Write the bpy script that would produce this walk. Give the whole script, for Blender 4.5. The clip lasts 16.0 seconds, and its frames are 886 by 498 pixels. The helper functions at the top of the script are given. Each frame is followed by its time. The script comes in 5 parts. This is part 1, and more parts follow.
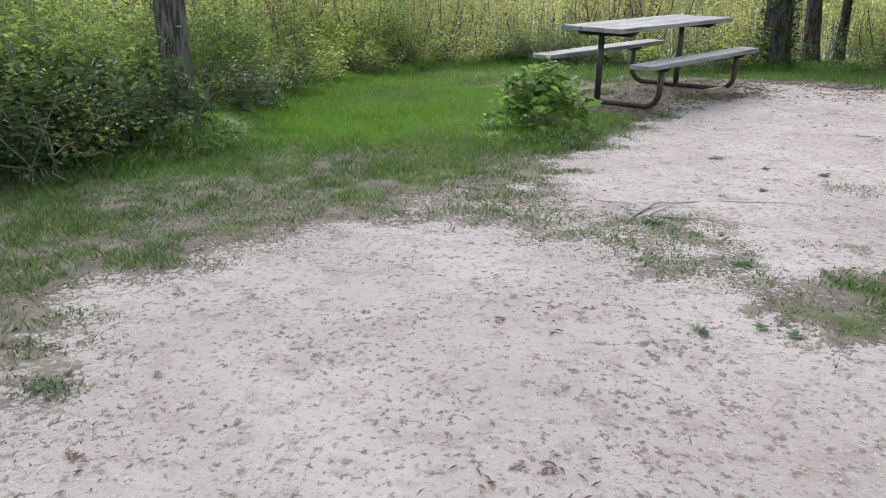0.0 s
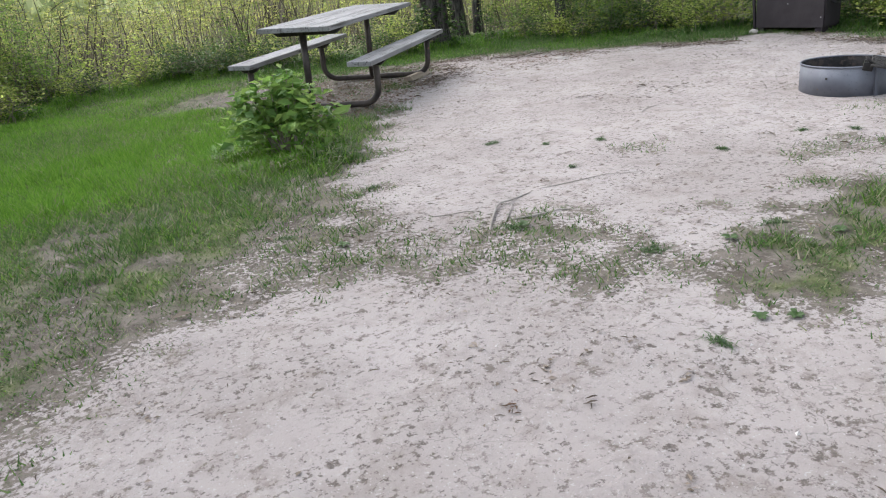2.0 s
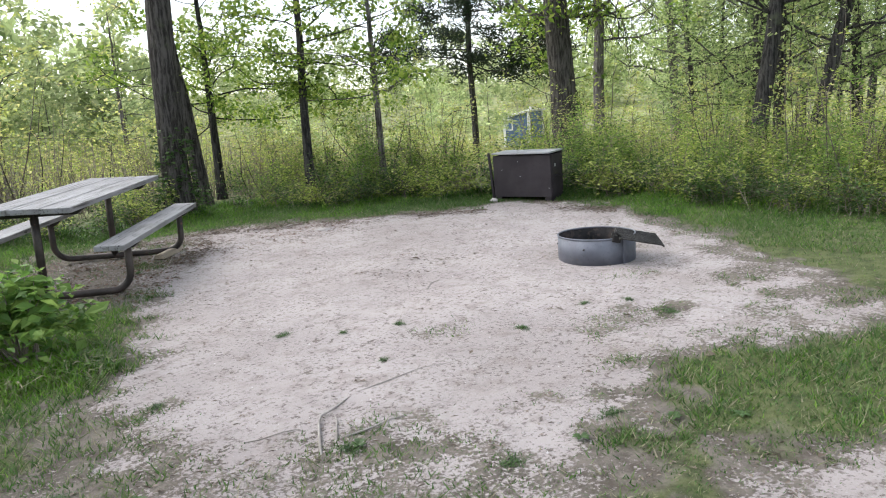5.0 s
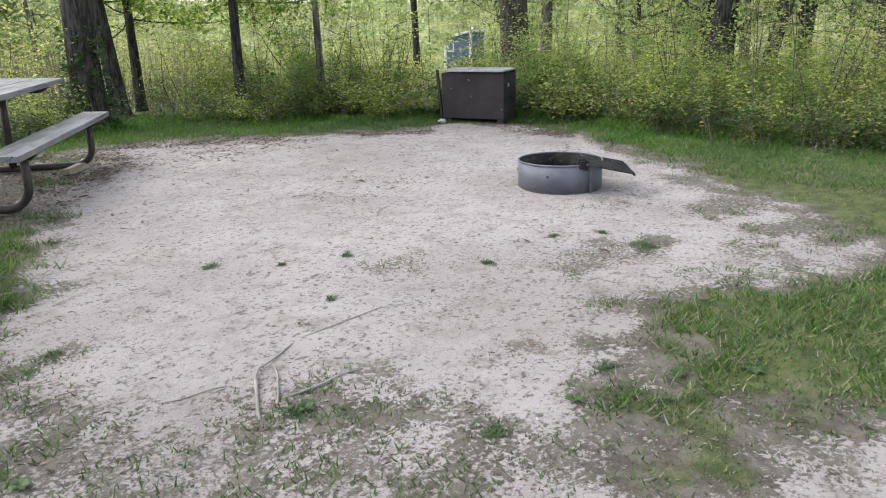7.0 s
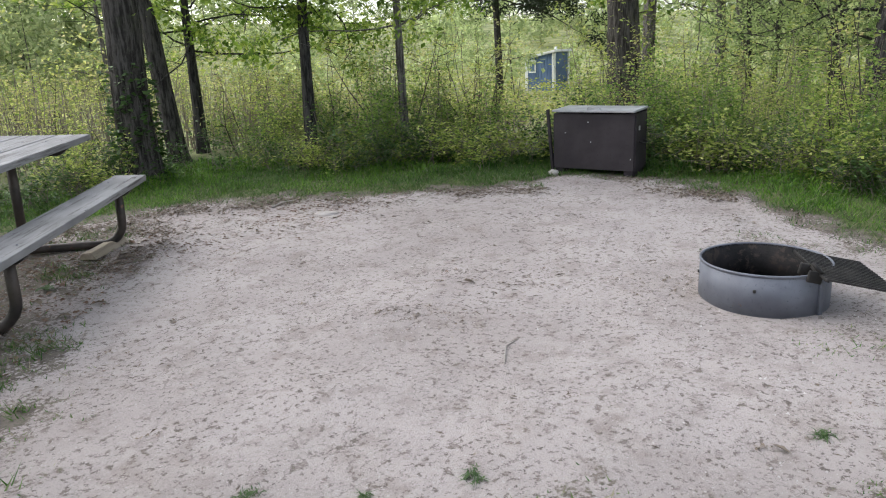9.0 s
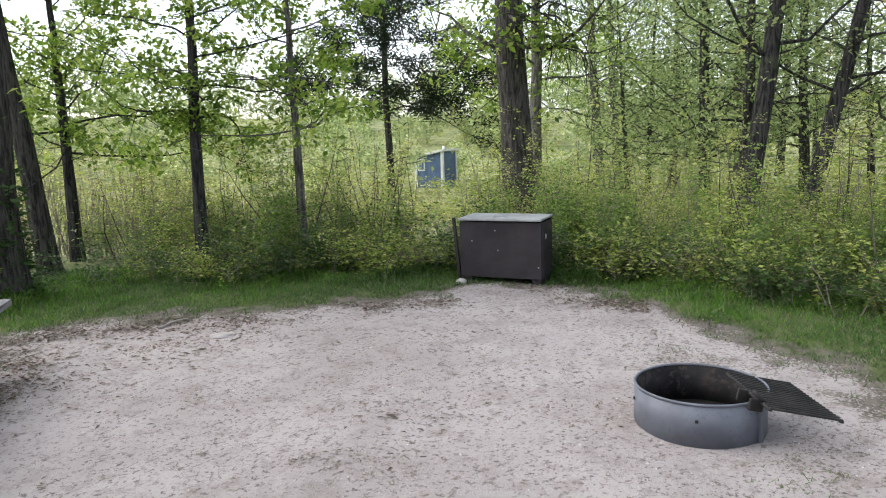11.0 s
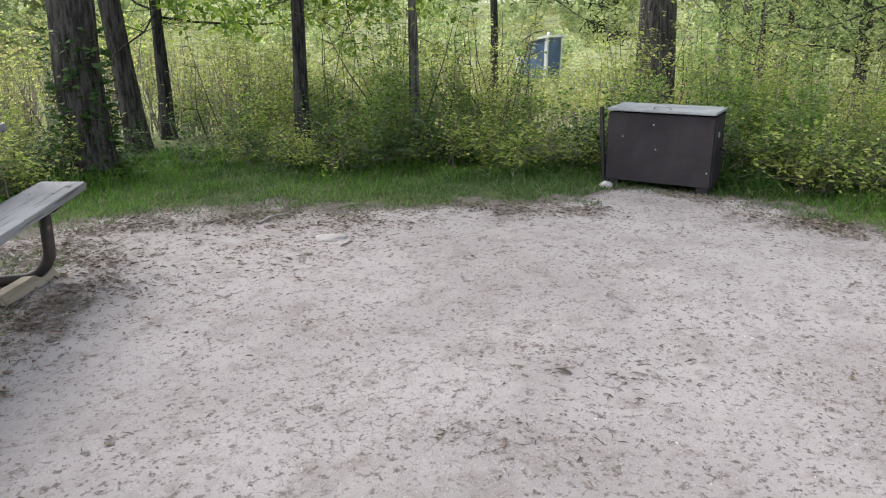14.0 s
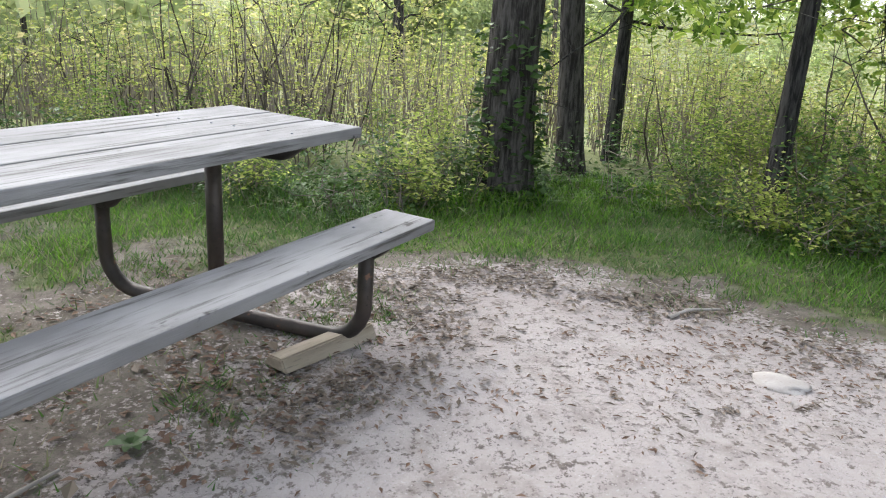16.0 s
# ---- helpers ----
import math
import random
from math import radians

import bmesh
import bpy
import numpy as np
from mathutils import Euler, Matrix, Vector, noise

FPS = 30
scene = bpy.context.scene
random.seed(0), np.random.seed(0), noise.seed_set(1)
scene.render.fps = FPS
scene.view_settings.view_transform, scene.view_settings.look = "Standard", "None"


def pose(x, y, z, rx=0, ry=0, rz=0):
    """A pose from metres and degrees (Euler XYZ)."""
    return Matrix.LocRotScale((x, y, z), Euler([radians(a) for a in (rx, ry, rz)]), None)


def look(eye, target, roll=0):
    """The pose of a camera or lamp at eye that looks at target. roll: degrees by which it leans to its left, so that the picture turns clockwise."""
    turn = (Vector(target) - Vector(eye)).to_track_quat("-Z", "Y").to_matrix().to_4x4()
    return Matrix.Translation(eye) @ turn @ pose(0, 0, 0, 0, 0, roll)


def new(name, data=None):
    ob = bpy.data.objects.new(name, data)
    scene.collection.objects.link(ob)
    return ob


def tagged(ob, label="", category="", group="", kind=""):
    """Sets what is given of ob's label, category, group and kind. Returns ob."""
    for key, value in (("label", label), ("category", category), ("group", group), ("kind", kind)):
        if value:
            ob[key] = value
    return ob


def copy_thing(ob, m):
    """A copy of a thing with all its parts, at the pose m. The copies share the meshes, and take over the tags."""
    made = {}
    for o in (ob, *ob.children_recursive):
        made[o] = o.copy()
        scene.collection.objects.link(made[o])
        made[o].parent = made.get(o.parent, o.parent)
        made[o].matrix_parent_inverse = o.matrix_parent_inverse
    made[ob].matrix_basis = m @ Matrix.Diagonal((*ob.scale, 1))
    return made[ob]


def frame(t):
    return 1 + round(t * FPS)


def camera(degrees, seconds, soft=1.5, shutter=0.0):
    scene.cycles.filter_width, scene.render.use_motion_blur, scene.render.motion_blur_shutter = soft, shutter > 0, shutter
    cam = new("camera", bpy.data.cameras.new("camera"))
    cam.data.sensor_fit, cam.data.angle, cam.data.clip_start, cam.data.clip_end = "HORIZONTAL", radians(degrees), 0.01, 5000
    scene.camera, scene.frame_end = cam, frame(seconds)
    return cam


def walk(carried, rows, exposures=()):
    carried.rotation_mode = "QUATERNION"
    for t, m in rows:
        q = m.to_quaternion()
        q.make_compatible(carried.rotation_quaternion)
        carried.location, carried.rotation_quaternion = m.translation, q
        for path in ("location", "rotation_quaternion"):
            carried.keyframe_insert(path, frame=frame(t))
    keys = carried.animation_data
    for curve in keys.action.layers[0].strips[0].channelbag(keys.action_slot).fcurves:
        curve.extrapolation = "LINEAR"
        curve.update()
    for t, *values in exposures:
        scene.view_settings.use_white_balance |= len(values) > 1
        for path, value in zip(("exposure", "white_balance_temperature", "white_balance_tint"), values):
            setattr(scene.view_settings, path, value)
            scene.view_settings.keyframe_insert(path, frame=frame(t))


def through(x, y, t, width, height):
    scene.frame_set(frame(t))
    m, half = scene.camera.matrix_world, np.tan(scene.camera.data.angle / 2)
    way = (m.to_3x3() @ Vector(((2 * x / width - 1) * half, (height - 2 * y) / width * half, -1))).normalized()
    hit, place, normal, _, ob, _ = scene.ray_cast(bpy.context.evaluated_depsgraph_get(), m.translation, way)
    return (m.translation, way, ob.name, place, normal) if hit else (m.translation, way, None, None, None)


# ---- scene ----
cam = camera(62.7, 16.0, soft=1.1)
PATH = [
    (0, (0.545, 0.11, 1.153), (0.354, 1.986, 0.487), 0.1),
    (0.5, (0.26, 0.256, 1.144), (0.186, 2.153, 0.516), -4.0),
    (1, (0.065, 0.481, 1.171), (0.373, 2.362, 0.564), -2.4),
    (1.5, (-0.186, 0.671, 1.18), (0.459, 2.452, 0.539), -1.6),
    (2, (-0.286, 1.023, 1.156), (0.418, 2.756, 0.45), -5.8),
    (2.3, (-0.297, 1.17, 1.161), (0.59, 2.836, 0.498), -4.4),
    (2.5, (-0.385, 1.256, 1.167), (0.685, 2.846, 0.594), -3.5),
    (3, (-0.496, 1.486, 1.252), (0.756, 2.929, 0.661), -1.1),
    (3.5, (-0.439, 1.59, 1.288), (0.849, 3.049, 0.829), -3.3),
    (4, (-0.421, 1.591, 1.332), (0.953, 2.996, 0.962), -3.8),
    (4.2, (-0.45, 1.58, 1.35), (0.928, 2.982, 0.985), -4.0),
    (6.3, (-0.222, 1.682, 1.268), (1.13, 3.083, 0.813), -3.7),
    (6.5, (-0.2, 1.731, 1.245), (1.144, 3.121, 0.734), -4.6),
    (7, (-0.083, 2.089, 1.228), (1.377, 3.329, 0.65), -1.5),
    (7.5, (0.207, 2.436, 1.222), (1.627, 3.711, 0.624), -4.8),
    (8, (0.45, 2.885, 1.247), (1.897, 4.156, 0.709), -1.9),
    (8.5, (0.729, 3.293, 1.289), (2.098, 4.623, 0.691), -0.8),
    (9, (1.057, 3.596, 1.383), (2.398, 4.983, 0.854), -2.5),
    (9.5, (1.177, 3.848, 1.488), (2.764, 5.007, 1.114), -2.3),
    (9.7, (1.208, 3.883, 1.519), (2.814, 5.037, 1.218), -2.1),
    (11.8, (1.161, 4.005, 1.498), (2.708, 5.234, 1.19), -1.8),
    (12, (1.147, 4.018, 1.451), (2.567, 5.385, 1.11), -1.3),
    (12.5, (1.182, 4.064, 1.408), (2.647, 5.371, 1.021), -0.2),
    (13, (1.425, 4.271, 1.362), (2.808, 5.636, 0.888), -2.2),
    (13.4, (1.532, 4.537, 1.344), (2.769, 6.046, 0.905), -1.1),
    (13.5, (1.553, 4.615, 1.322), (2.897, 6.056, 0.981), -0.1),
    (14, (1.792, 5.013, 1.349), (3.182, 6.331, 0.774), -0.1),
    (14.5, (1.999, 5.4, 1.343), (2.894, 7.099, 0.785), -2.1),
    (15, (2.257, 5.78, 1.275), (3.059, 7.494, 0.628), 2.1),
    (15.5, (2.591, 6.106, 1.258), (3.09, 7.956, 0.687), -1.1),
    (16, (2.802, 6.442, 1.247), (3.182, 8.324, 0.688), 3.3),
]
walk(cam, [(t, look(eye, target, roll)) for t, eye, target, roll in PATH],
     exposures=[(0, 0.76), (1.5, 0.74), (3.5, 0.73), (6.5, 0.72), (8, 0.60), (9.5, 0.49), (12, 0.66), (14, 0.68), (16, 0.98)])

# ---- light ----
world = bpy.data.worlds.new("overcast_sky")
scene.world = world
world.use_nodes = True
wn = world.node_tree
wn.nodes.clear()
sky = wn.nodes.new("ShaderNodeTexSky")
sky.sky_type, sky.sun_disc = "NISHITA", False
sky.sun_elevation, sky.sun_rotation = radians(44), radians(-25)
sky.air_density, sky.dust_density, sky.ozone_density = 1.0, 2.0, 1.5
haze = wn.nodes.new("ShaderNodeHueSaturation")
haze.inputs["Saturation"].default_value = 0.45
bg = wn.nodes.new("ShaderNodeBackground")
bg.inputs["Strength"].default_value = 0.25
out = wn.nodes.new("ShaderNodeOutputWorld")
wn.links.new(sky.outputs[0], haze.inputs["Color"])
wn.links.new(haze.outputs[0], bg.inputs[0])
wn.links.new(bg.outputs[0], out.inputs[0])
sun_data = bpy.data.lights.new("sun", "SUN")
sun_data.energy, sun_data.angle, sun_data.color = 1.7, radians(65), (1.0, 0.99, 0.97)
sun = new("sun", sun_data)
sun.matrix_world = look((10 * math.sin(radians(-25)), 10 * math.cos(radians(-25)), 9.66), (0, 0, 0))


# ---- materials ----
def nodes_of(name):
    m = bpy.data.materials.new(name)
    m.use_nodes = True
    nt = m.node_tree
    return m, nt, nt.nodes["Principled BSDF"]


def mixed(nt, fac, a, b):
    n = nt.nodes.new("ShaderNodeMix")
    n.data_type = "RGBA"
    for sock, v in ((n.inputs[0], fac), (n.inputs[6], a), (n.inputs[7], b)):
        if isinstance(v, bpy.types.NodeSocket):
            nt.links.new(v, sock)
        else:
            sock.default_value = (*v, 1) if isinstance(v, tuple) else v
    return n.outputs[2]


def noise_of(nt, scale, detail=4, rough=0.6, coords=None, stretch=(1, 1, 1)):
    tc = nt.nodes.new("ShaderNodeTexCoord")
    mp = nt.nodes.new("ShaderNodeMapping")
    mp.inputs["Scale"].default_value = stretch
    nt.links.new(tc.outputs["Object"], mp.inputs[0])
    n = nt.nodes.new("ShaderNodeTexNoise")
    n.inputs["Scale"].default_value, n.inputs["Detail"].default_value, n.inputs["Roughness"].default_value = scale, detail, rough
    nt.links.new(mp.outputs[0], n.inputs[0])
    return n.outputs[0]


def ramp(nt, fac, lo, hi):
    n = nt.nodes.new("ShaderNodeMapRange")
    n.interpolation_type = "SMOOTHSTEP"
    n.inputs[1].default_value, n.inputs[2].default_value = lo, hi
    nt.links.new(fac, n.inputs[0])
    return n.outputs[0]


def scaled(nt, a, b):
    n = nt.nodes.new("ShaderNodeMath")
    n.operation = "MULTIPLY"
    nt.links.new(a, n.inputs[0])
    if isinstance(b, bpy.types.NodeSocket):
        nt.links.new(b, n.inputs[1])
    else:
        n.inputs[1].default_value = b
    return n.outputs[0]


def bump(nt, bsdf, height, strength, distance):
    n = nt.nodes.new("ShaderNodeBump")
    n.inputs["Strength"].default_value, n.inputs["Distance"].default_value = strength, distance
    nt.links.new(height, n.inputs["Height"])
    nt.links.new(n.outputs[0], bsdf.inputs["Normal"])


def surface(name, dark, light, scale=6.0, rough=0.8, metal=0.0, stretch=(1, 1, 1), relief=0.004, fine=60.0, spots=None):
    """Two-scale mottled surface: large stains between two colours, fine grain on top."""
    m, nt, b = nodes_of(name)
    big = noise_of(nt, scale, 3, 0.6, stretch=stretch)
    small = noise_of(nt, fine, 4, 0.7, stretch=stretch)
    c = mixed(nt, ramp(nt, big, 0.3, 0.7), dark, light)
    c = mixed(nt, ramp(nt, small, 0.55, 0.8), c, tuple(v * 0.55 for v in dark))
    if spots:
        c = mixed(nt, ramp(nt, noise_of(nt, scale * 2.3, 5, 0.7), spots[1], spots[1] + 0.08), c, spots[0])
    nt.links.new(c, b.inputs["Base Color"])
    b.inputs["Roughness"].default_value, b.inputs["Metallic"].default_value = rough, metal
    bump(nt, b, small, 0.6, relief)
    return m


def leafy(name, stops, through=0.35, rough=0.5):
    """Leaf: colour drawn per leaf from the stops, light passing through."""
    m, nt, b = nodes_of(name)
    geo = nt.nodes.new("ShaderNodeNewGeometry")
    cr = nt.nodes.new("ShaderNodeValToRGB")
    els = cr.color_ramp.elements
    while len(els) < len(stops):
        els.new(0.5)
    for i, c in enumerate(stops):
        els[i].position, els[i].color = i / (len(stops) - 1), (*c, 1)
    nt.links.new(geo.outputs["Random Per Island"], cr.inputs[0])
    oi = nt.nodes.new("ShaderNodeObjectInfo")
    hs = nt.nodes.new("ShaderNodeHueSaturation")
    mr = nt.nodes.new("ShaderNodeMapRange")
    mr.inputs[3].default_value, mr.inputs[4].default_value = 0.8, 1.2
    nt.links.new(oi.outputs["Random"], mr.inputs[0])
    nt.links.new(mr.outputs[0], hs.inputs["Value"])
    nt.links.new(cr.outputs[0], hs.inputs["Color"])
    col = hs.outputs[0]
    nt.links.new(col, b.inputs["Base Color"])
    b.inputs["Roughness"].default_value = rough
    b.inputs["Specular IOR Level"].default_value = 0.3
    tr = nt.nodes.new("ShaderNodeBsdfTranslucent")
    nt.links.new(col, tr.inputs[0])
    mx = nt.nodes.new("ShaderNodeMixShader")
    mx.inputs[0].default_value = through
    nt.links.new(b.outputs[0], mx.inputs[1])
    nt.links.new(tr.outputs[0], mx.inputs[2])
    nt.links.new(mx.outputs[0], nt.nodes["Material Output"].inputs[0])
    return m


def ground_material():
    m, nt, b = nodes_of("sandy_ground")
    at = nt.nodes.new("ShaderNodeAttribute")
    at.attribute_name = "turf"
    mask = at.outputs["Fac"]
    big = noise_of(nt, 0.9, 4, 0.6)
    mid = noise_of(nt, 7.0, 5, 0.65)
    fine = noise_of(nt, 70.0, 5, 0.75)
    grit = noise_of(nt, 30.0, 5, 0.75, stretch=(0.8, 0.8, 1))
    chips = noise_of(nt, 95.0, 3, 0.6)
    part_a = ramp(nt, noise_of(nt, 1.5, 5, 0.65), 0.32, 0.61)
    part_b = ramp(nt, noise_of(nt, 2.3, 4, 0.65, stretch=(1, 1.3, 1)), 0.31, 0.59)
    sand = mixed(nt, ramp(nt, big, 0.35, 0.65), (0.345, 0.306, 0.294), (0.418, 0.377, 0.363))
    sand = mixed(nt, scaled(nt, ramp(nt, noise_of(nt, 3.1, 6, 0.7), 0.50, 0.68), 0.55), sand, (0.250, 0.211, 0.189))
    # dark mottling: brown litter, with shade of lumps and footprints painted in
    sand = mixed(nt, scaled(nt, ramp(nt, mid, 0.52, 0.66), 0.45), sand, (0.243, 0.206, 0.186))
    spots = ramp(nt, noise_of(nt, 19.0, 5, 0.7), 0.545, 0.625)
    sand = mixed(nt, scaled(nt, scaled(nt, spots, part_a), 0.8), sand, (0.132, 0.108, 0.093))
    specks = ramp(nt, noise_of(nt, 38.0, 4, 0.7), 0.55, 0.63)
    sand = mixed(nt, scaled(nt, scaled(nt, specks, part_b), 0.85), sand, (0.120, 0.101, 0.090))
    sand = mixed(nt, scaled(nt, ramp(nt, grit, 0.60, 0.66), 0.8), sand, (0.112, 0.096, 0.086))
    sand = mixed(nt, ramp(nt, chips, 0.60, 0.70), sand, (0.450, 0.424, 0.410))
    sand = mixed(nt, scaled(nt, ramp(nt, fine, 0.58, 0.72), 0.4), sand, (0.175, 0.155, 0.142))
    crack = nt.nodes.new("ShaderNodeTexVoronoi")
    crack.feature = "DISTANCE_TO_EDGE"
    crack.inputs["Scale"].default_value = 5.0
    warp = nt.nodes.new("ShaderNodeVectorMath")
    warp.operation = "MULTIPLY_ADD"
    warp.inputs[1].default_value = (0.22, 0.22, 0.22)
    warp_noise = nt.nodes.new("ShaderNodeTexNoise")
    warp_noise.inputs["Scale"].default_value, warp_noise.inputs["Detail"].default_value = 8.0, 4.0
    place = nt.nodes.new("ShaderNodeTexCoord")
    nt.links.new(place.outputs["Object"], warp_noise.inputs[0])
    nt.links.new(warp_noise.outputs["Color"], warp.inputs[0])
    nt.links.new(place.outputs["Object"], warp.inputs[2])
    nt.links.new(warp.outputs[0], crack.inputs["Vector"])
    gap = scaled(nt, ramp(nt, crack.outputs["Distance"], 0.016, 0.004), ramp(nt, noise_of(nt, 1.1, 3, 0.5), 0.48, 0.6))
    sand = mixed(nt, scaled(nt, gap, 0.55), sand, (0.165, 0.144, 0.130))
    soil = mixed(nt, ramp(nt, mid, 0.35, 0.65), (0.092, 0.076, 0.062), (0.190, 0.164, 0.142))
    soil = mixed(nt, ramp(nt, fine, 0.5, 0.7), soil, (0.085, 0.095, 0.05))
    thatch = mixed(nt, ramp(nt, mid, 0.35, 0.65), (0.055, 0.075, 0.026), (0.12, 0.135, 0.055))
    soil = mixed(nt, ramp(nt, mask, 0.72, 0.98), soil, thatch)
    away = nt.nodes.new("ShaderNodeAttribute")
    away.attribute_name = "meadow"
    soil = mixed(nt, away.outputs["Fac"], soil, mixed(nt, ramp(nt, big, 0.3, 0.7), (0.17, 0.20, 0.08), (0.35, 0.36, 0.18)))
    edge = nt.nodes.new("ShaderNodeMath")
    edge.operation = "MULTIPLY_ADD"
    edge.inputs[1].default_value, edge.inputs[2].default_value = 1.1, -0.55
    nt.links.new(mid, edge.inputs[0])
    add = nt.nodes.new("ShaderNodeMath")
    add.operation = "ADD"
    nt.links.new(mask, add.inputs[0])
    nt.links.new(edge.outputs[0], add.inputs[1])
    crumb = nt.nodes.new("ShaderNodeMath")
    crumb.operation = "MULTIPLY_ADD"
    crumb.inputs[1].default_value, crumb.inputs[2].default_value = 2.2, -1.1
    nt.links.new(noise_of(nt, 42.0, 5, 0.7), crumb.inputs[0])
    broken = nt.nodes.new("ShaderNodeMath")
    broken.operation = "ADD"
    nt.links.new(add.outputs[0], broken.inputs[0])
    nt.links.new(crumb.outputs[0], broken.inputs[1])
    c = mixed(nt, ramp(nt, broken.outputs[0], 0.24, 0.5), sand, soil)
    nt.links.new(c, b.inputs["Base Color"])
    b.inputs["Roughness"].default_value = 0.95
    b.inputs["Specular IOR Level"].default_value = 0.25
    hsum = nt.nodes.new("ShaderNodeMath")
    hsum.operation = "MULTIPLY_ADD"
    hsum.inputs[1].default_value = 0.5
    nt.links.new(fine, hsum.inputs[0])
    nt.links.new(mid, hsum.inputs[2])
    bump(nt, b, hsum.outputs[0], 1.0, 0.022)
    return m


def bark_material(name, dark, light):
    m, nt, b = nodes_of(name)
    ridges = noise_of(nt, 9.0, 6, 0.7, stretch=(3.2, 3.2, 0.45))
    moss = noise_of(nt, 2.0, 4, 0.6)
    c = mixed(nt, ramp(nt, ridges, 0.38, 0.62), dark, light)
    c = mixed(nt, ramp(nt, moss, 0.58, 0.75), c, (0.10, 0.11, 0.07))
    nt.links.new(c, b.inputs["Base Color"])
    b.inputs["Roughness"].default_value = 0.95
    b.inputs["Specular IOR Level"].default_value = 0.1
    bump(nt, b, ridges, 1.0, 0.05)
    return m


def wood_material():
    """Grey weathered planks, grain along local x."""
    m, nt, b = nodes_of("weathered_wood")
    grain = noise_of(nt, 14.0, 6, 0.7, stretch=(0.12, 2.5, 2.5))
    worn = noise_of(nt, 2.2, 4, 0.65, stretch=(0.6, 1.6, 1))
    oi = nt.nodes.new("ShaderNodeObjectInfo")
    c = mixed(nt, ramp(nt, worn, 0.3, 0.7), (0.178, 0.174, 0.176), (0.312, 0.307, 0.312))
    c = mixed(nt, ramp(nt, grain, 0.5, 0.68), c, (0.075, 0.07, 0.065))
    c = mixed(nt, ramp(nt, noise_of(nt, 9.0, 4, 0.7, stretch=(0.5, 1, 1)), 0.64, 0.72), c, (0.045, 0.042, 0.038))
    tint = nt.nodes.new("ShaderNodeHueSaturation")
    mr = nt.nodes.new("ShaderNodeMapRange")
    mr.inputs[3].default_value, mr.inputs[4].default_value = 0.88, 1.1
    nt.links.new(oi.outputs["Random"], mr.inputs[0])
    nt.links.new(mr.outputs[0], tint.inputs["Value"])
    nt.links.new(c, tint.inputs["Color"])
    nt.links.new(tint.outputs[0], b.inputs["Base Color"])
    b.inputs["Roughness"].default_value = 0.8
    bump(nt, b, grain, 0.8, 0.006)
    return m


GROUND = ground_material()
WOOD = wood_material()
BARK_DARK = bark_material("dark_bark", (0.02, 0.019, 0.019), (0.085, 0.08, 0.077))
BARK_OAK = bark_material("furrowed_oak_bark", (0.030, 0.027, 0.025), (0.118, 0.108, 0.100))
BARK_GREY = bark_material("grey_bark", (0.06, 0.053, 0.05), (0.2, 0.185, 0.17))
TWIG = surface("twig_bark", (0.14, 0.115, 0.095), (0.30, 0.255, 0.215), 5, 0.9)
DARK_TWIG = surface("dark_brush_stems", (0.045, 0.036, 0.03), (0.12, 0.098, 0.082), 5, 0.9)
PALE_TWIG = surface("pale_brush_stems", (0.13, 0.105, 0.086), (0.31, 0.265, 0.225), 5, 0.9)
DRY_TWIG = surface("bleached_twig", (0.24, 0.215, 0.19), (0.36, 0.335, 0.31), 8, 0.9)
PIPE = surface("brown_painted_steel", (0.030, 0.025, 0.023), (0.078, 0.061, 0.053), 5, 0.5, 0.3, relief=0.002, spots=((0.16, 0.08, 0.05), 0.62))
IRON = surface("black_iron", (0.018, 0.017, 0.017), (0.05, 0.045, 0.042), 8, 0.6, 0.5, relief=0.002)
RING_OUT = surface("galvanised_ring_steel", (0.112, 0.118, 0.142), (0.185, 0.197, 0.232), 3.5, 0.62, 0.35, relief=0.001, spots=((0.16, 0.13, 0.11), 0.66))
SOOT = surface("sooty_steel", (0.010, 0.010, 0.011), (0.030, 0.027, 0.027), 6, 0.9, spots=((0.045, 0.036, 0.031), 0.54))
BOX_PAINT = surface("brown_painted_wood", (0.027, 0.022, 0.025), (0.048, 0.040, 0.044), 2.5, 0.6, relief=0.002, spots=((0.11, 0.095, 0.085), 0.7))
BOX_LID = surface("grey_zinc_lid", (0.28, 0.285, 0.29), (0.42, 0.425, 0.43), 4, 0.5, 0.2, relief=0.001)
PALE_STONE = surface("pale_limestone", (0.34, 0.31, 0.288), (0.46, 0.43, 0.405), 7, 0.9, relief=0.01)
GREY_STONE = surface("grey_pebble", (0.3, 0.28, 0.265), (0.62, 0.6, 0.58), 3, 0.85, relief=0.004)
SPLIT_WOOD = surface("pale_split_wood", (0.24, 0.195, 0.145), (0.38, 0.32, 0.25), 6, 0.85, stretch=(0.3, 2, 2), relief=0.008)
BLUE = surface("faded_blue_boards", (0.065, 0.115, 0.235), (0.105, 0.165, 0.30), 2, 0.7)
WHITE = surface("white_painted_trim", (0.66, 0.67, 0.68), (0.8, 0.8, 0.8), 3, 0.6)
GRASS = leafy("green_grass", [(0.038, 0.095, 0.020), (0.060, 0.140, 0.028), (0.092, 0.185, 0.042), (0.16, 0.22, 0.08)], 0.4)
DRY_GRASS = leafy("thin_dry_grass", [(0.09, 0.14, 0.04), (0.13, 0.18, 0.06), (0.2, 0.205, 0.105), (0.3, 0.265, 0.19)], 0.3)
LITTER = leafy("dry_leaf_litter", [(0.105, 0.082, 0.062), (0.165, 0.130, 0.100), (0.23, 0.185, 0.148), (0.31, 0.265, 0.225)], 0.05, 0.8)
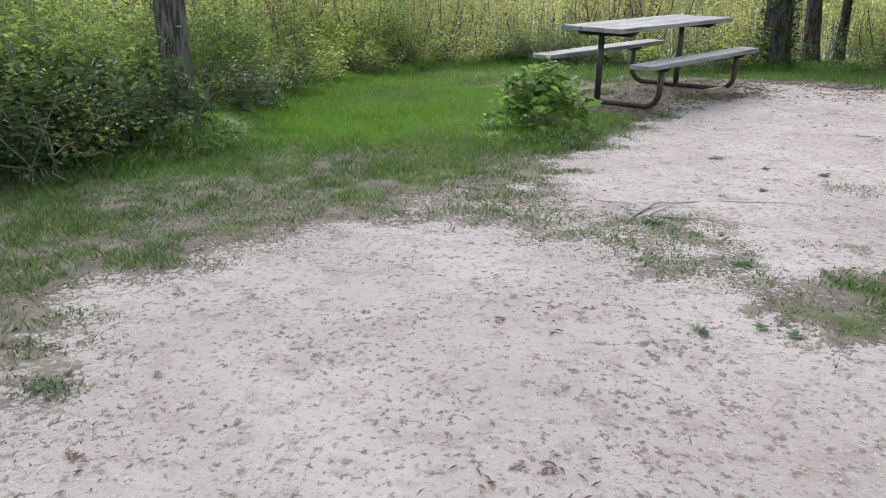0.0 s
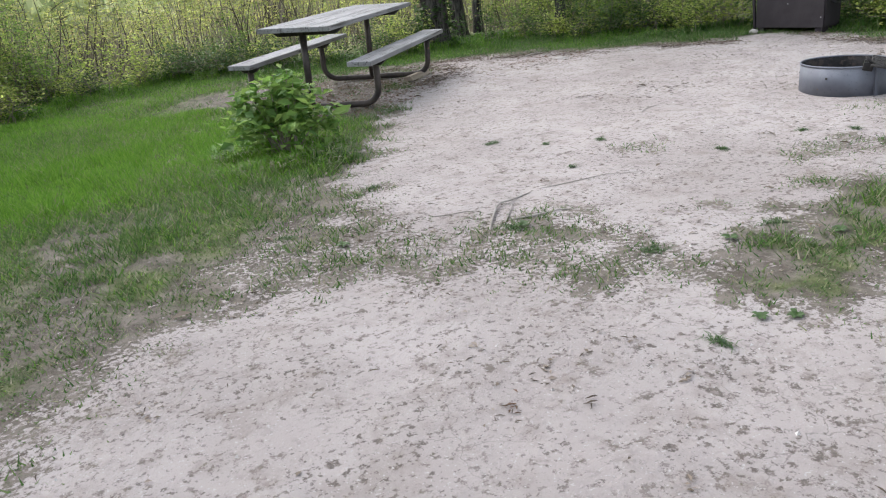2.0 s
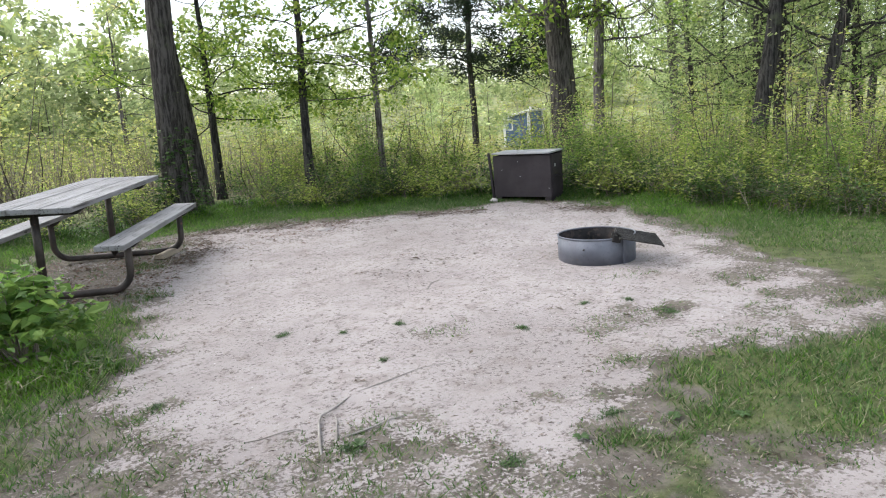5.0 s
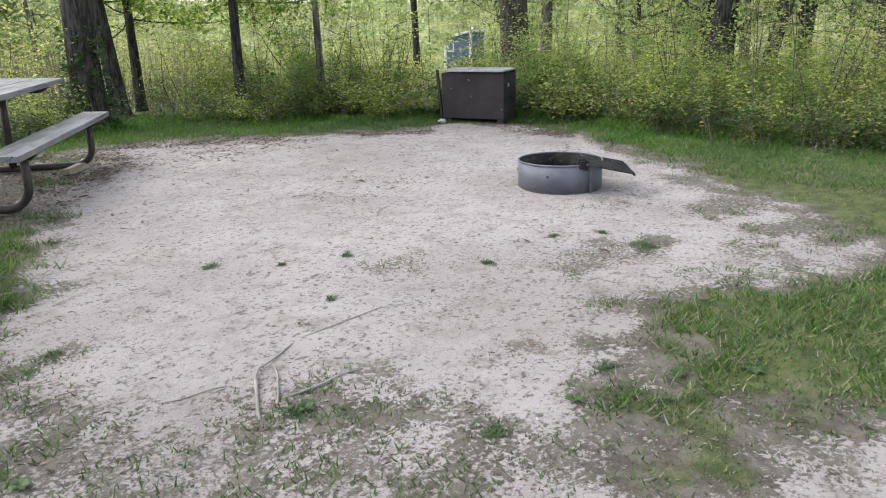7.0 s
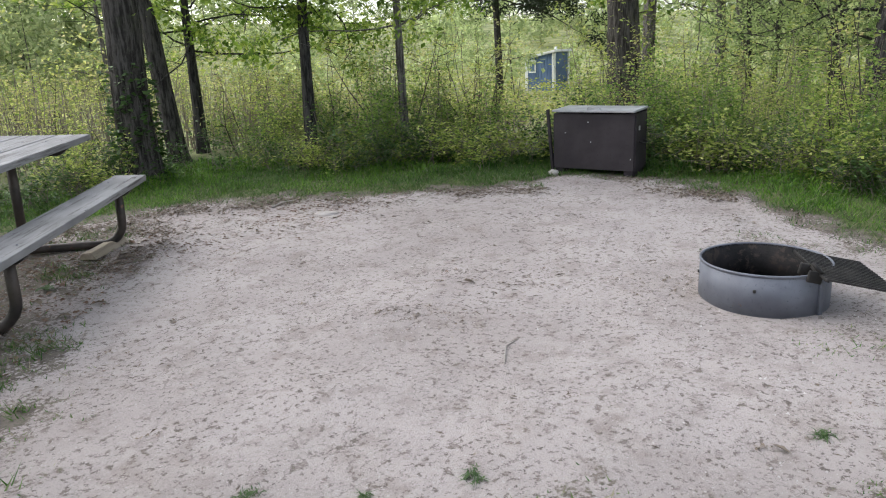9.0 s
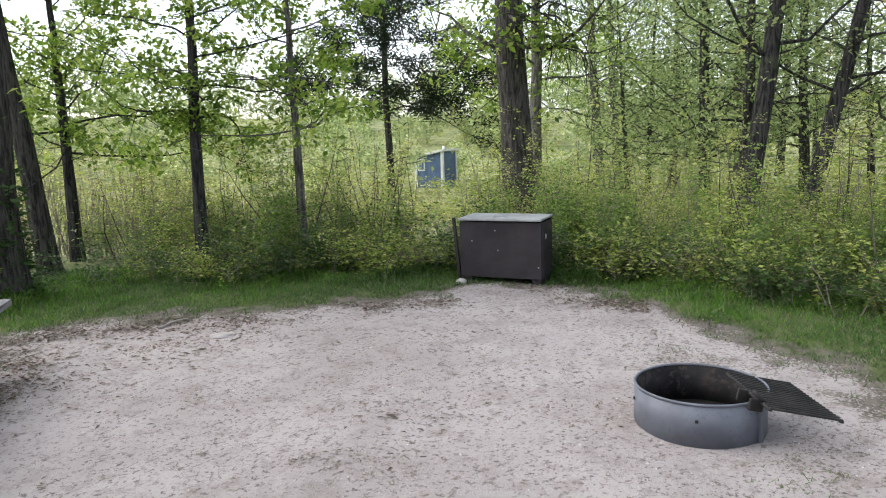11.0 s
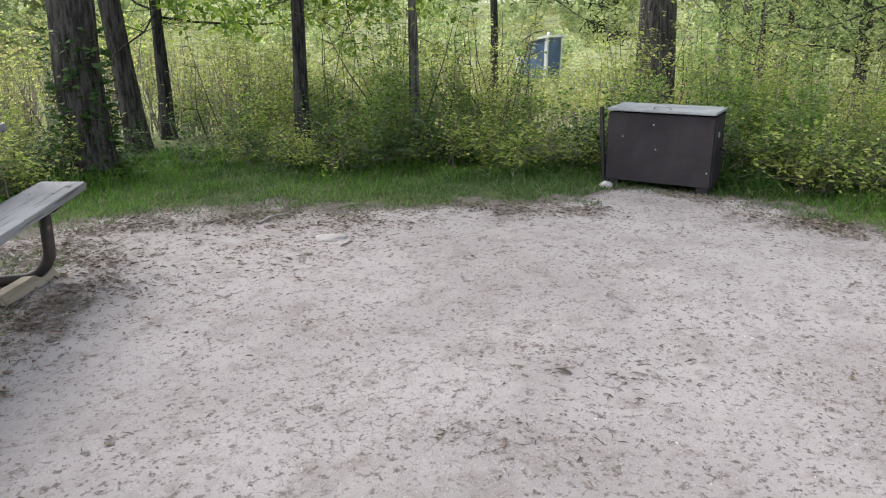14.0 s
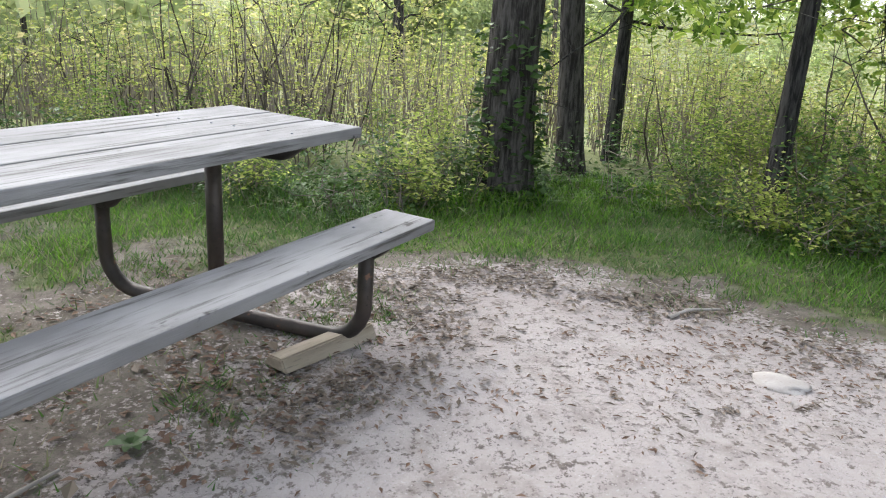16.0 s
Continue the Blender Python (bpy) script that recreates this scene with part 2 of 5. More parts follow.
PALE_LITTER = leafy("pale_oak_leaves", [(0.14, 0.105, 0.075), (0.20, 0.16, 0.12), (0.28, 0.24, 0.2)], 0.1, 0.7)
SHRUB_LEAF = leafy("shrub_leaves", [(0.13, 0.19, 0.04), (0.27, 0.36, 0.075), (0.43, 0.50, 0.125), (0.60, 0.60, 0.22)], 0.6)
FIELD_LEAF = leafy("sunlit_brush_leaves", [(0.25, 0.30, 0.075), (0.42, 0.46, 0.13), (0.55, 0.55, 0.19), (0.58, 0.5, 0.27)], 0.6)
OAK_LEAF = leafy("young_oak_leaves", [(0.075, 0.14, 0.02), (0.15, 0.25, 0.035), (0.26, 0.37, 0.06), (0.42, 0.49, 0.11)], 0.58)
WOOD_LEAF = leafy("woodland_leaves", [(0.11, 0.17, 0.055), (0.23, 0.31, 0.115), (0.36, 0.44, 0.18), (0.50, 0.56, 0.26)], 0.55)
# far-slope leaves made paler: distance haze put into the leaf colour
DISTANT_LEAF = leafy("hazed_slope_leaves", [(0.20, 0.26, 0.11), (0.33, 0.40, 0.18), (0.45, 0.52, 0.25), (0.56, 0.6, 0.32)], 0.6)
NEEDLES = leafy("dark_needles", [(0.012, 0.025, 0.012), (0.02, 0.04, 0.016), (0.03, 0.055, 0.02)], 0.1)
BUSH_LEAF = leafy("bright_bush_leaves", [(0.075, 0.16, 0.035), (0.13, 0.24, 0.052), (0.20, 0.32, 0.075), (0.29, 0.40, 0.11)], 0.5)
WEED_LEAF = leafy("dark_weed_leaves", [(0.035, 0.075, 0.025), (0.06, 0.11, 0.035), (0.09, 0.14, 0.05)], 0.3)
VIVID_GRASS = leafy("lush_green_grass", [(0.07, 0.17, 0.015), (0.115, 0.25, 0.025), (0.16, 0.32, 0.04), (0.22, 0.36, 0.065)], 0.45)
BROWN_LITTER = leafy("reddish_dry_litter", [(0.10, 0.06, 0.04), (0.16, 0.10, 0.07), (0.22, 0.15, 0.11)], 0.05, 0.8)
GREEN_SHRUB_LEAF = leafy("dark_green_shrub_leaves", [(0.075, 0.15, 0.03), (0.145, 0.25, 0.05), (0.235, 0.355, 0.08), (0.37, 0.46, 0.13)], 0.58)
IVY = leafy("ivy_leaves", [(0.03, 0.07, 0.015), (0.055, 0.11, 0.025), (0.09, 0.15, 0.04)], 0.3)
for matte in (SOOT, BOX_PAINT):
    matte.node_tree.nodes["Principled BSDF"].inputs["Specular IOR Level"].default_value = 0.25


# ---- mesh helpers ----
rng = np.random.default_rng(7)
LATTICE = rng.random((6, 128, 128))


def vnoise(x, y, cell, layer=0):
    """Smooth value noise, 0 to 1, with bumps about one cell wide."""
    u, v = np.asarray(x, float) / cell + 1000.0, np.asarray(y, float) / cell + 1000.0
    i, j = np.floor(u).astype(int), np.floor(v).astype(int)
    fu, fv = u - i, v - j
    fu, fv = fu * fu * (3 - 2 * fu), fv * fv * (3 - 2 * fv)
    g = LATTICE[layer]
    a, b = g[i % 128, j % 128], g[(i + 1) % 128, j % 128]
    c, d = g[i % 128, (j + 1) % 128], g[(i + 1) % 128, (j + 1) % 128]
    return (a * (1 - fu) + b * fu) * (1 - fv) + (c * (1 - fu) + d * fu) * fv


def smooth(x, lo, hi):
    k = np.clip((np.asarray(x, float) - lo) / (hi - lo), 0, 1)
    return k * k * (3 - 2 * k)


def mesh_of(name, verts, faces, mat, flat=True):
    """A mesh from arrays of corners and of faces that all have the same number of sides."""
    verts, faces = np.asarray(verts, np.float32), np.asarray(faces, np.int32)
    me = bpy.data.meshes.new(name)
    n, k = faces.shape
    me.vertices.add(len(verts))
    me.vertices.foreach_set("co", verts.ravel())
    me.loops.add(n * k)
    me.loops.foreach_set("vertex_index", faces.ravel())
    me.polygons.add(n)
    me.polygons.foreach_set("loop_start", np.arange(0, n * k, k, dtype=np.int32))
    me.polygons.foreach_set("use_smooth", np.full(n, not flat))
    me.update(calc_edges=True)
    me.validate()
    me.materials.append(mat)
    return me


def array_part(name, geo, mat, parent=None, label="", flat=True):
    ob = new(name, mesh_of(name, geo[0], geo[1], mat, flat))
    ob.parent = parent
    return tagged(ob, label)


def part(name, bm, mat, parent=None, label="", flat=False):
    """Links a bmesh as one mesh object under a thing or a part."""
    me = bpy.data.meshes.new(name)
    bmesh.ops.recalc_face_normals(bm, faces=bm.faces)
    bm.to_mesh(me)
    bm.free()
    me.materials.append(mat)
    for p in me.polygons:
        p.use_smooth = not flat
    ob = new(name, me)
    ob.parent = parent
    return tagged(ob, label)


def thing(name, m, label, category, group="", kind=""):
    ob = new(name)
    ob.matrix_world = m
    return tagged(ob, label, category, group, kind)


def joined(pieces):
    vs, fs, n = [], [], 0
    for v, f in pieces:
        vs.append(v)
        fs.append(np.asarray(f) + n)
        n += len(v)
    return np.concatenate(vs), np.concatenate(fs)


def tube(points, radii, sides=6, rough=0.0, seed=0):
    """A tapered tube along points, as quads (its end closes to a tip)."""
    p = np.asarray(points, float)
    r = np.broadcast_to(np.asarray(radii, float), (len(p),))
    tang = np.gradient(p, axis=0)
    tang /= np.linalg.norm(tang, axis=1)[:, None] + 1e-9
    ref = np.array([0.31, 0.95, 0.05]) if abs(tang[0][2]) > 0.5 else np.array([0, 0, 1.0])
    a = np.cross(tang, ref)
    a /= np.linalg.norm(a, axis=1)[:, None] + 1e-9
    b = np.cross(tang, a)
    ang = np.arange(sides) * 2 * np.pi / sides
    wob = 1 + rough * (np.random.default_rng(seed).random((len(p), sides)) - 0.5) if rough else np.ones((len(p), sides))
    ringv = p[:, None] + (a[:, None] * np.cos(ang)[None, :, None] + b[:, None] * np.sin(ang)[None, :, None]) * (r[:, None] * wob)[:, :, None]
    v = ringv.reshape(-1, 3)
    k, s = np.meshgrid(np.arange(len(p) - 1), np.arange(sides), indexing="ij")
    k, s = k.ravel(), s.ravel()
    t = (s + 1) % sides
    f = np.stack([k * sides + s, k * sides + t, (k + 1) * sides + t, (k + 1) * sides + s], 1)
    return v, f


def leaves(centres, size, rg, width=0.5, droop=0.3, flatness=0.6, jitter=0.45):
    """One folded leaf of two triangles at each centre."""
    c = np.asarray(centres, float)
    n = len(c)
    az = rg.random(n) * 2 * np.pi
    el = (rg.random(n) - 0.5 - droop * 0.5) * (1.6 - flatness)
    d = np.stack([np.cos(az) * np.cos(el), np.sin(az) * np.cos(el), np.sin(el)], 1)
    up = np.stack([rg.normal(0, 0.5, n), rg.normal(0, 0.5, n), np.ones(n) * (0.3 + flatness)], 1)
    s = np.cross(d, up)
    s /= np.linalg.norm(s, axis=1)[:, None] + 1e-9
    nrm = np.cross(s, d)
    ln = (size * (1 + jitter * (rg.random(n) * 2 - 1)))[:, None] if np.ndim(size) == 0 else np.asarray(size)[:, None]
    w = ln * width * 0.5
    base, tip = c - d * ln * 0.5, c + d * ln * 0.5
    fold = nrm * ln * 0.12
    left, right = c - s * w + fold, c + s * w + fold
    v = np.stack([base, right, tip, left], 1).reshape(-1, 3)
    o = np.arange(n)[:, None] * 4
    return v, np.concatenate([o + np.array([[0, 1, 2]]), o + np.array([[0, 2, 3]])], 0)


def blades(xy, z, height, rg, width=0.006, lean=0.5):
    """Bent grass blades of two triangles each."""
    n = len(xy)
    az = rg.random(n) * 2 * np.pi
    d = np.stack([np.cos(az), np.sin(az), np.zeros(n)], 1)
    s = np.stack([-np.sin(az), np.cos(az), np.zeros(n)], 1)
    b = np.stack([xy[:, 0], xy[:, 1], z - 0.006], 1)
    h = (np.asarray(height) * (0.5 + rg.random(n)))[:, None]
    k = (lean * (0.25 + rg.random(n)))[:, None]
    w = (np.asarray(width) * (0.6 + 0.8 * rg.random(n)))[:, None]
    up = np.array([[0, 0, 1.0]])
    mid = b + up * h * 0.55 + d * h * k * 0.3
    tip = b + up * h * (1.0 - 0.35 * k) + d * h * k
    v = np.stack([b, mid - s * w, mid + s * w, tip], 1).reshape(-1, 3)
    o = np.arange(n)[:, None] * 4
    return v, np.concatenate([o + np.array([[0, 2, 1]]), o + np.array([[1, 2, 3]])], 0)


def short_blades(xy, z, height, rg, width=0.004, lean=0.8):
    """Leaning grass blades of one triangle each."""
    n = len(xy)
    az, tw = rg.random(n) * 2 * np.pi, rg.random(n) * 2 * np.pi
    h = np.asarray(height) * (0.5 + rg.random(n))
    w = np.asarray(width) * (0.7 + 0.8 * rg.random(n))
    k = h * lean * (0.2 + rg.random(n))
    b = np.stack([xy[:, 0], xy[:, 1], z - 0.004], 1)
    s = np.stack([np.cos(tw), np.sin(tw), np.zeros(n)], 1) * w[:, None]
    tip = b + np.stack([np.cos(az) * k, np.sin(az) * k, h], 1)
    v = np.stack([b - s, b + s, tip], 1).reshape(-1, 3)
    return v, np.arange(3 * n).reshape(-1, 3)


def box_into(bm, size, at, turn=None, bevel=0.006):
    m = Matrix.Translation(at) @ (turn or Matrix()) @ Matrix.Diagonal((*size, 1))
    made = bmesh.ops.create_cube(bm, size=1.0, matrix=m)
    if bevel:
        edges = list({e for v in made["verts"] for e in v.link_edges})
        bmesh.ops.bevel(bm, geom=edges, offset=bevel, segments=2, affect="EDGES", profile=0.6)
    return bm


def box_mesh(size, at, turn=None, bevel=0.006):
    return box_into(bmesh.new(), size, at, turn, bevel)


def pipe_mesh(points, radius, sides=14):
    v, f = tube(points, radius, sides)
    bm = bmesh.new()
    vs = [bm.verts.new(p) for p in v]
    for q in f:
        bm.faces.new([vs[i] for i in q])
    n = len(points)
    bm.faces.new([vs[i] for i in range(sides)])
    bm.faces.new([vs[(n - 1) * sides + i] for i in range(sides)])
    return bm


# ---- the lie of the land ----
SAND = np.array([(1.75, 6.7), (1.98, 7.25), (2.4, 8.12), (2.72, 8.48), (3.08, 9.05), (3.28, 9.58), (2.9, 9.95), (3.35, 10.1), (4.1, 9.85), (4.75, 9.4),
                 (5.55, 8.6), (6.5, 7.85), (7.05, 8.0), (7.3, 7.2), (6.95, 6.2), (6.4, 5.1), (5.9, 4.6), (5.45, 4.05), (5.1, 3.55), (4.6, 3.1), (4.2, 2.85),
                 (3.6, 3.0), (3.24, 3.27), (2.96, 3.5), (2.7, 3.5), (2.42, 3.38), (2.1, 3.46), (1.86, 3.4), (1.5, 3.65), (1.3, 3.9), (1.0, 4.15), (0.8, 4.6),
                 (0.78, 5.3), (1.05, 5.55), (1.5, 6.25)])
NEAR = np.array([(-1.0, -6.0), (-0.72, 1.6), (-0.72, 2.6), (-0.4, 3.2), (-0.05, 3.65), (0.5, 3.75), (0.95, 3.45), (1.25, 3.1), (1.45, 2.8), (1.6, 2.5), (2.2, 2.35),
                 (3.2, 1.7), (3.8, 0.0), (4.5, -6.0)])
SHRUB_LINE = np.array([(-6.0, 0.0), (-4.0, 2.6), (-2.75, 4.2), (-2.45, 4.95), (-2.15, 5.8), (-2.15, 6.8), (-2.3, 8.4), (-1.95, 10.4), (-0.9, 11.8), (0.3, 12.4), (1.6, 12.1), (2.7, 11.55), (3.5, 11.3), (4.05, 11.65),
                       (4.6, 12.3), (5.05, 12.3), (5.45, 11.35), (6.05, 10.4), (6.8, 9.6), (7.4, 9.0), (8.0, 8.45), (8.1, 7.3), (7.95, 6.1), (7.85, 4.9), (7.85, 3.6), (7.8, 1.0), (8.6, -6.0)])


# thin patches of weeds out on the sand: x, y, half widths, share of grass
PATCHES = [(3.45, 3.95, 0.55, 0.22, 0.38), (3.75, 3.78, 0.2, 0.12, 0.7), (2.67, 4.75, 0.28, 0.16, 0.35), (1.3, 3.95, 0.3, 0.18, 0.45), (1.65, 3.93, 0.2, 0.12, 0.4),
           (0.31, 4.4, 0.25, 0.2, 0.6), (0.95, 5.05, 0.14, 0.1, 0.5), (1.5, 3.3, 0.18, 0.14, 0.5), (-0.87, 1.95, 0.16, 0.16, 0.7), (2.55, 8.75, 0.5, 0.18, 0.6),
           (5.05, 3.75, 0.65, 0.3, 0.5), (4.6, 3.25, 0.55, 0.25, 0.55), (5.65, 4.35, 0.45, 0.25, 0.5), (4.1, 3.35, 0.4, 0.15, 0.4), (5.75, 5.3, 0.5, 0.6, 0.3), (4.6, 4.55, 0.45, 0.2, 0.22)]


def edge_distance(poly, x, y, closed=True):
    """Distance to the outline; positive outside (or to the left of an open line)."""
    x, y = np.asarray(x, float), np.asarray(y, float)
    best, inside, near_side = np.full(x.shape, 1e9), np.zeros(x.shape, bool), np.zeros(x.shape)
    ends = list(zip(poly, np.roll(poly, -1, 0))) if closed else list(zip(poly[:-1], poly[1:]))
    for (ax, ay), (bx, by) in ends:
        dx, dy = bx - ax, by - ay
        t = np.clip(((x - ax) * dx + (y - ay) * dy) / (dx * dx + dy * dy), 0, 1)
        d = np.hypot(x - ax - t * dx, y - ay - t * dy)
        side = np.sign(dx * (y - ay) - dy * (x - ax))
        near_side = np.where(d < best - 1e-9, side, near_side)
        best = np.minimum(best, d)
        if closed:
            cross = ((ay > y) != (by > y)) & (x < (bx - ax) * (y - ay) / (by - ay + 1e-12) + ax)
            inside ^= cross
    return np.where(inside, -best, best) if closed else best * near_side


def shrub_depth(x, y):
    """How far behind the shrubs' front line, in metres (negative: on the open side)."""
    return edge_distance(SHRUB_LINE, x, y, closed=False)


def ground_z(x, y):
    x, y = np.asarray(x, float), np.asarray(y, float)
    z = 0.07 * smooth(0.62 * x + 0.78 * y, 7.6, 9.4)
    far = np.hypot(x - 2, y - 5)
    z = z - 0.55 * smooth(far, 9, 17)
    hill = smooth(far, 34, 105) * 6.0 * (0.75 + 0.5 * vnoise(x, y, 45, 1)) * smooth(0.35 * x + y, -5, 30)
    z = z + hill
    near = 1 - smooth(far, 9, 14)
    z = z + near * (0.022 * (vnoise(x, y, 0.55, 2) - 0.5) + 0.012 * (vnoise(x, y, 0.17, 3) - 0.5) + 0.008 * (vnoise(x, y, 0.08, 4) - 0.5))
    return z


def under_table(x, y):
    """One beneath the picnic table, where feet have worn the grass away."""
    u, v = (x - 2.0) * 0.645 + (y - 8.81) * 0.764, (x - 2.0) * 0.764 - (y - 8.81) * 0.645
    return smooth(np.abs(u), 1.6, 1.0) * smooth(np.abs(v - 0.18), 0.85, 0.5)


def turf(x, y):
    """Share of grass on the ground: none on the trodden sand, full on the lawn."""
    one, two = edge_distance(SAND, x, y), edge_distance(NEAR, x, y)
    d = np.minimum(one, two)
    thin = smooth(np.maximum(one, two), 0.75, 0.3) * smooth(x, 2.3, 1.7)
    crisp = smooth(x + y, 8.5, 11.5)
    d = d + (1 - 0.2 * crisp) * (0.34 * (vnoise(x, y, 0.55, 0) - 0.5) + 0.36 * (vnoise(x, y, 0.2, 1) - 0.5) + 0.26 * (vnoise(x, y, 0.08, 3) - 0.5))
    soft_side = (1 - crisp) * smooth(x, 0.9, -0.1)
    g = smooth(d, -0.22 + 0.02 * crisp, 0.40 + 0.1 * crisp + 0.4 * soft_side) * (1 - 0.62 * thin)
    for px, py, rx, ry, k in PATCHES:
        g = np.maximum(g, k * smooth(np.hypot((x - px) / rx, (y - py) / ry) + 0.9 * (vnoise(x, y, 0.12, 2) - 0.5), 1.1, 0.5))
    worn = smooth(x, 1.1, 0.3) * smooth(x, -1.6, -0.8) * smooth(np.abs(y - 3.9), 2.1, 1.2)
    g = g * (1 - 0.28 * worn * smooth(vnoise(x, y, 0.33, 5), 0.25, 0.7))
    thinned = smooth(y, 5.4, 3.6) * smooth(x, 0.4, -0.4) * smooth(x, -2.9, -1.9)
    g = g * (1 - thinned * (0.05 + 0.24 * smooth(vnoise(x, y, 0.45, 4) + 0.4 * vnoise(x, y, 0.15, 2), 0.45, 0.85)))
    g = g * (1 - 0.45 * np.exp(-((x - 1.35) ** 2 + (y - 9.9) ** 2) / 1.1) * smooth(vnoise(x, y, 0.4, 2), 0.2, 0.6))
    return g * (1 - 0.42 * under_table(x, y))


def steps(lo, hi, fine, limit):
    mid = np.arange(lo, hi + 1e-6, fine)
    grow, s = [], fine
    while not grow or sum(grow) < limit:
        s *= 1.16
        grow.append(s)
    g = np.cumsum(grow)
    return np.concatenate([lo - g[::-1], mid, hi + g])


def build_ground():
    xs, ys = steps(-4.0, 9.2, 0.07, 900), steps(-0.5, 12.6, 0.07, 900)
    gx, gy = np.meshgrid(xs, ys, indexing="ij")
    v = np.stack([gx, gy, ground_z(gx, gy)], 2).reshape(-1, 3)
    ny = len(ys)
    i, j = np.meshgrid(np.arange(len(xs) - 1), np.arange(ny - 1), indexing="ij")
    a = (i * ny + j).ravel()
    f = np.stack([a, a + ny, a + ny + 1, a + 1], 1)
    me = mesh_of("ground", v, f, GROUND, flat=False)
    at = me.attributes.new("turf", "FLOAT", "POINT")
    at.data.foreach_set("value", turf(gx, gy).ravel().astype(np.float32))
    at = me.attributes.new("meadow", "FLOAT", "POINT")
    at.data.foreach_set("value", smooth(shrub_depth(gx, gy), 0.8, 3.0).ravel().astype(np.float32))
    ob = new("ground", me)
    tagged(ob, "pale trodden sandy campsite ground fading into turf", "ground", kind="structure")


build_ground()


def on_ground(x, y):
    return float(ground_z(x, y))


# ---- picnic table ----
def board(length, width, thick, at):
    return box_mesh((length, width, thick), at, bevel=0.007)


def picnic_table():
    """Three-board top and two bench planks on a bent steel pipe frame; local x runs along the boards."""
    base = thing("picnic_table", Matrix.Translation((2.0, 8.81, 0.044)) @ Matrix.Rotation(radians(49.8), 4, "Z") @ Matrix.Rotation(-0.027, 4, "Y") @ Matrix.Rotation(0.028, 4, "X"),
                 "weathered grey wooden picnic table on a brown bent-pipe steel frame", "picnic table")
    L = 2.36
    for k, y in enumerate((-0.249, 0.0, 0.249)):
        part("tabletop_board", board(L - 0.02 * (k == 1), 0.236, 0.045, (0.006 * (k - 1), y, 0.79)), WOOD, base, flat=True)
    for y in (-0.615, 0.615):
        part("bench_plank", board(L, 0.24, 0.045, (0, y, 0.468)), WOOD, base, flat=True)
    def skew(x, pts):
        return [(x - 0.18 * y, y, z) for _, y, z in pts]

    for x in (-0.88, 0.77):
        # one bent pipe a side: up under one bench, down, along the ground, up again
        pts = [(x, -0.615, 0.44), (x, -0.615, 0.22)]
        for a in range(0, 91, 15):
            pts.append((x, -0.615 + 0.16 * (1 - math.cos(radians(a))), 0.19 - 0.16 * math.sin(radians(a))))
        for a in range(90, -1, -15):
            pts.append((x, 0.615 - 0.16 * (1 - math.cos(radians(a))), 0.19 - 0.16 * math.sin(radians(a))))
        pts += [(x, 0.615, 0.22), (x, 0.615, 0.44)]
        part("base_pipe", pipe_mesh(skew(x, pts), 0.031), PIPE, base)
        part("upright_post", pipe_mesh(skew(x, [(x, 0.05, 0.03), (x, 0.05, 0.4), (x, 0.05, 0.755)]), 0.033), PIPE, base)
        wedge = box_mesh((0.06, 0.69, 0.055), (x, 0, 0.7385), bevel=0.0)
        for v in wedge.verts:
            if v.co.z < 0.738:
                v.co.y *= 0.8
            v.co.x -= 0.18 * v.co.y
        bmesh.ops.bevel(wedge, geom=list(wedge.edges), offset=0.006, segments=1, affect="EDGES")
        part("top_bracket", wedge, IRON, base, "black wedge-shaped steel bracket")
        for y in (-0.615, 0.615):
            brace = box_mesh((0.06, 0.225, 0.05), (x - 0.18 * y, y, 0.42), bevel=0.0)
            for v in brace.verts:
                if v.co.z < 0.42:
                    v.co.y = y + (v.co.y - y) * 0.5
            bmesh.ops.bevel(brace, geom=list(brace.edges), offset=0.005, segments=1, affect="EDGES")
            part("bench_bracket", brace, IRON, base)
        for y in (-0.3, -0.2, -0.05, 0.05, 0.2, 0.3):
            part("bolt", box_mesh((0.008, 0.008, 0.004), (x - 0.18 * y, y, 0.814), bevel=0.002), RING_OUT, base)
        for y in (-0.67, -0.56, 0.56, 0.67):
            part("bolt", box_mesh((0.010, 0.010, 0.005), (x - 0.18 * y, y, 0.4925), bevel=0.003), RING_OUT, base)


picnic_table()


# ---- fire ring ----
def revolved(profile, sides=64):
    bm = bmesh.new()
    rings = []
    for k in range(sides):
        a = 2 * math.pi * k / sides
        rings.append([bm.verts.new((r * math.cos(a), r * math.sin(a), z)) for r, z in profile])
    for k in range(sides):
        a, b = rings[k], rings[(k + 1) % sides]
        for i in range(len(profile)):
            j = (i + 1) % len(profile)
            bm.faces.new((a[i], b[i], b[j], a[j]))
    return bm


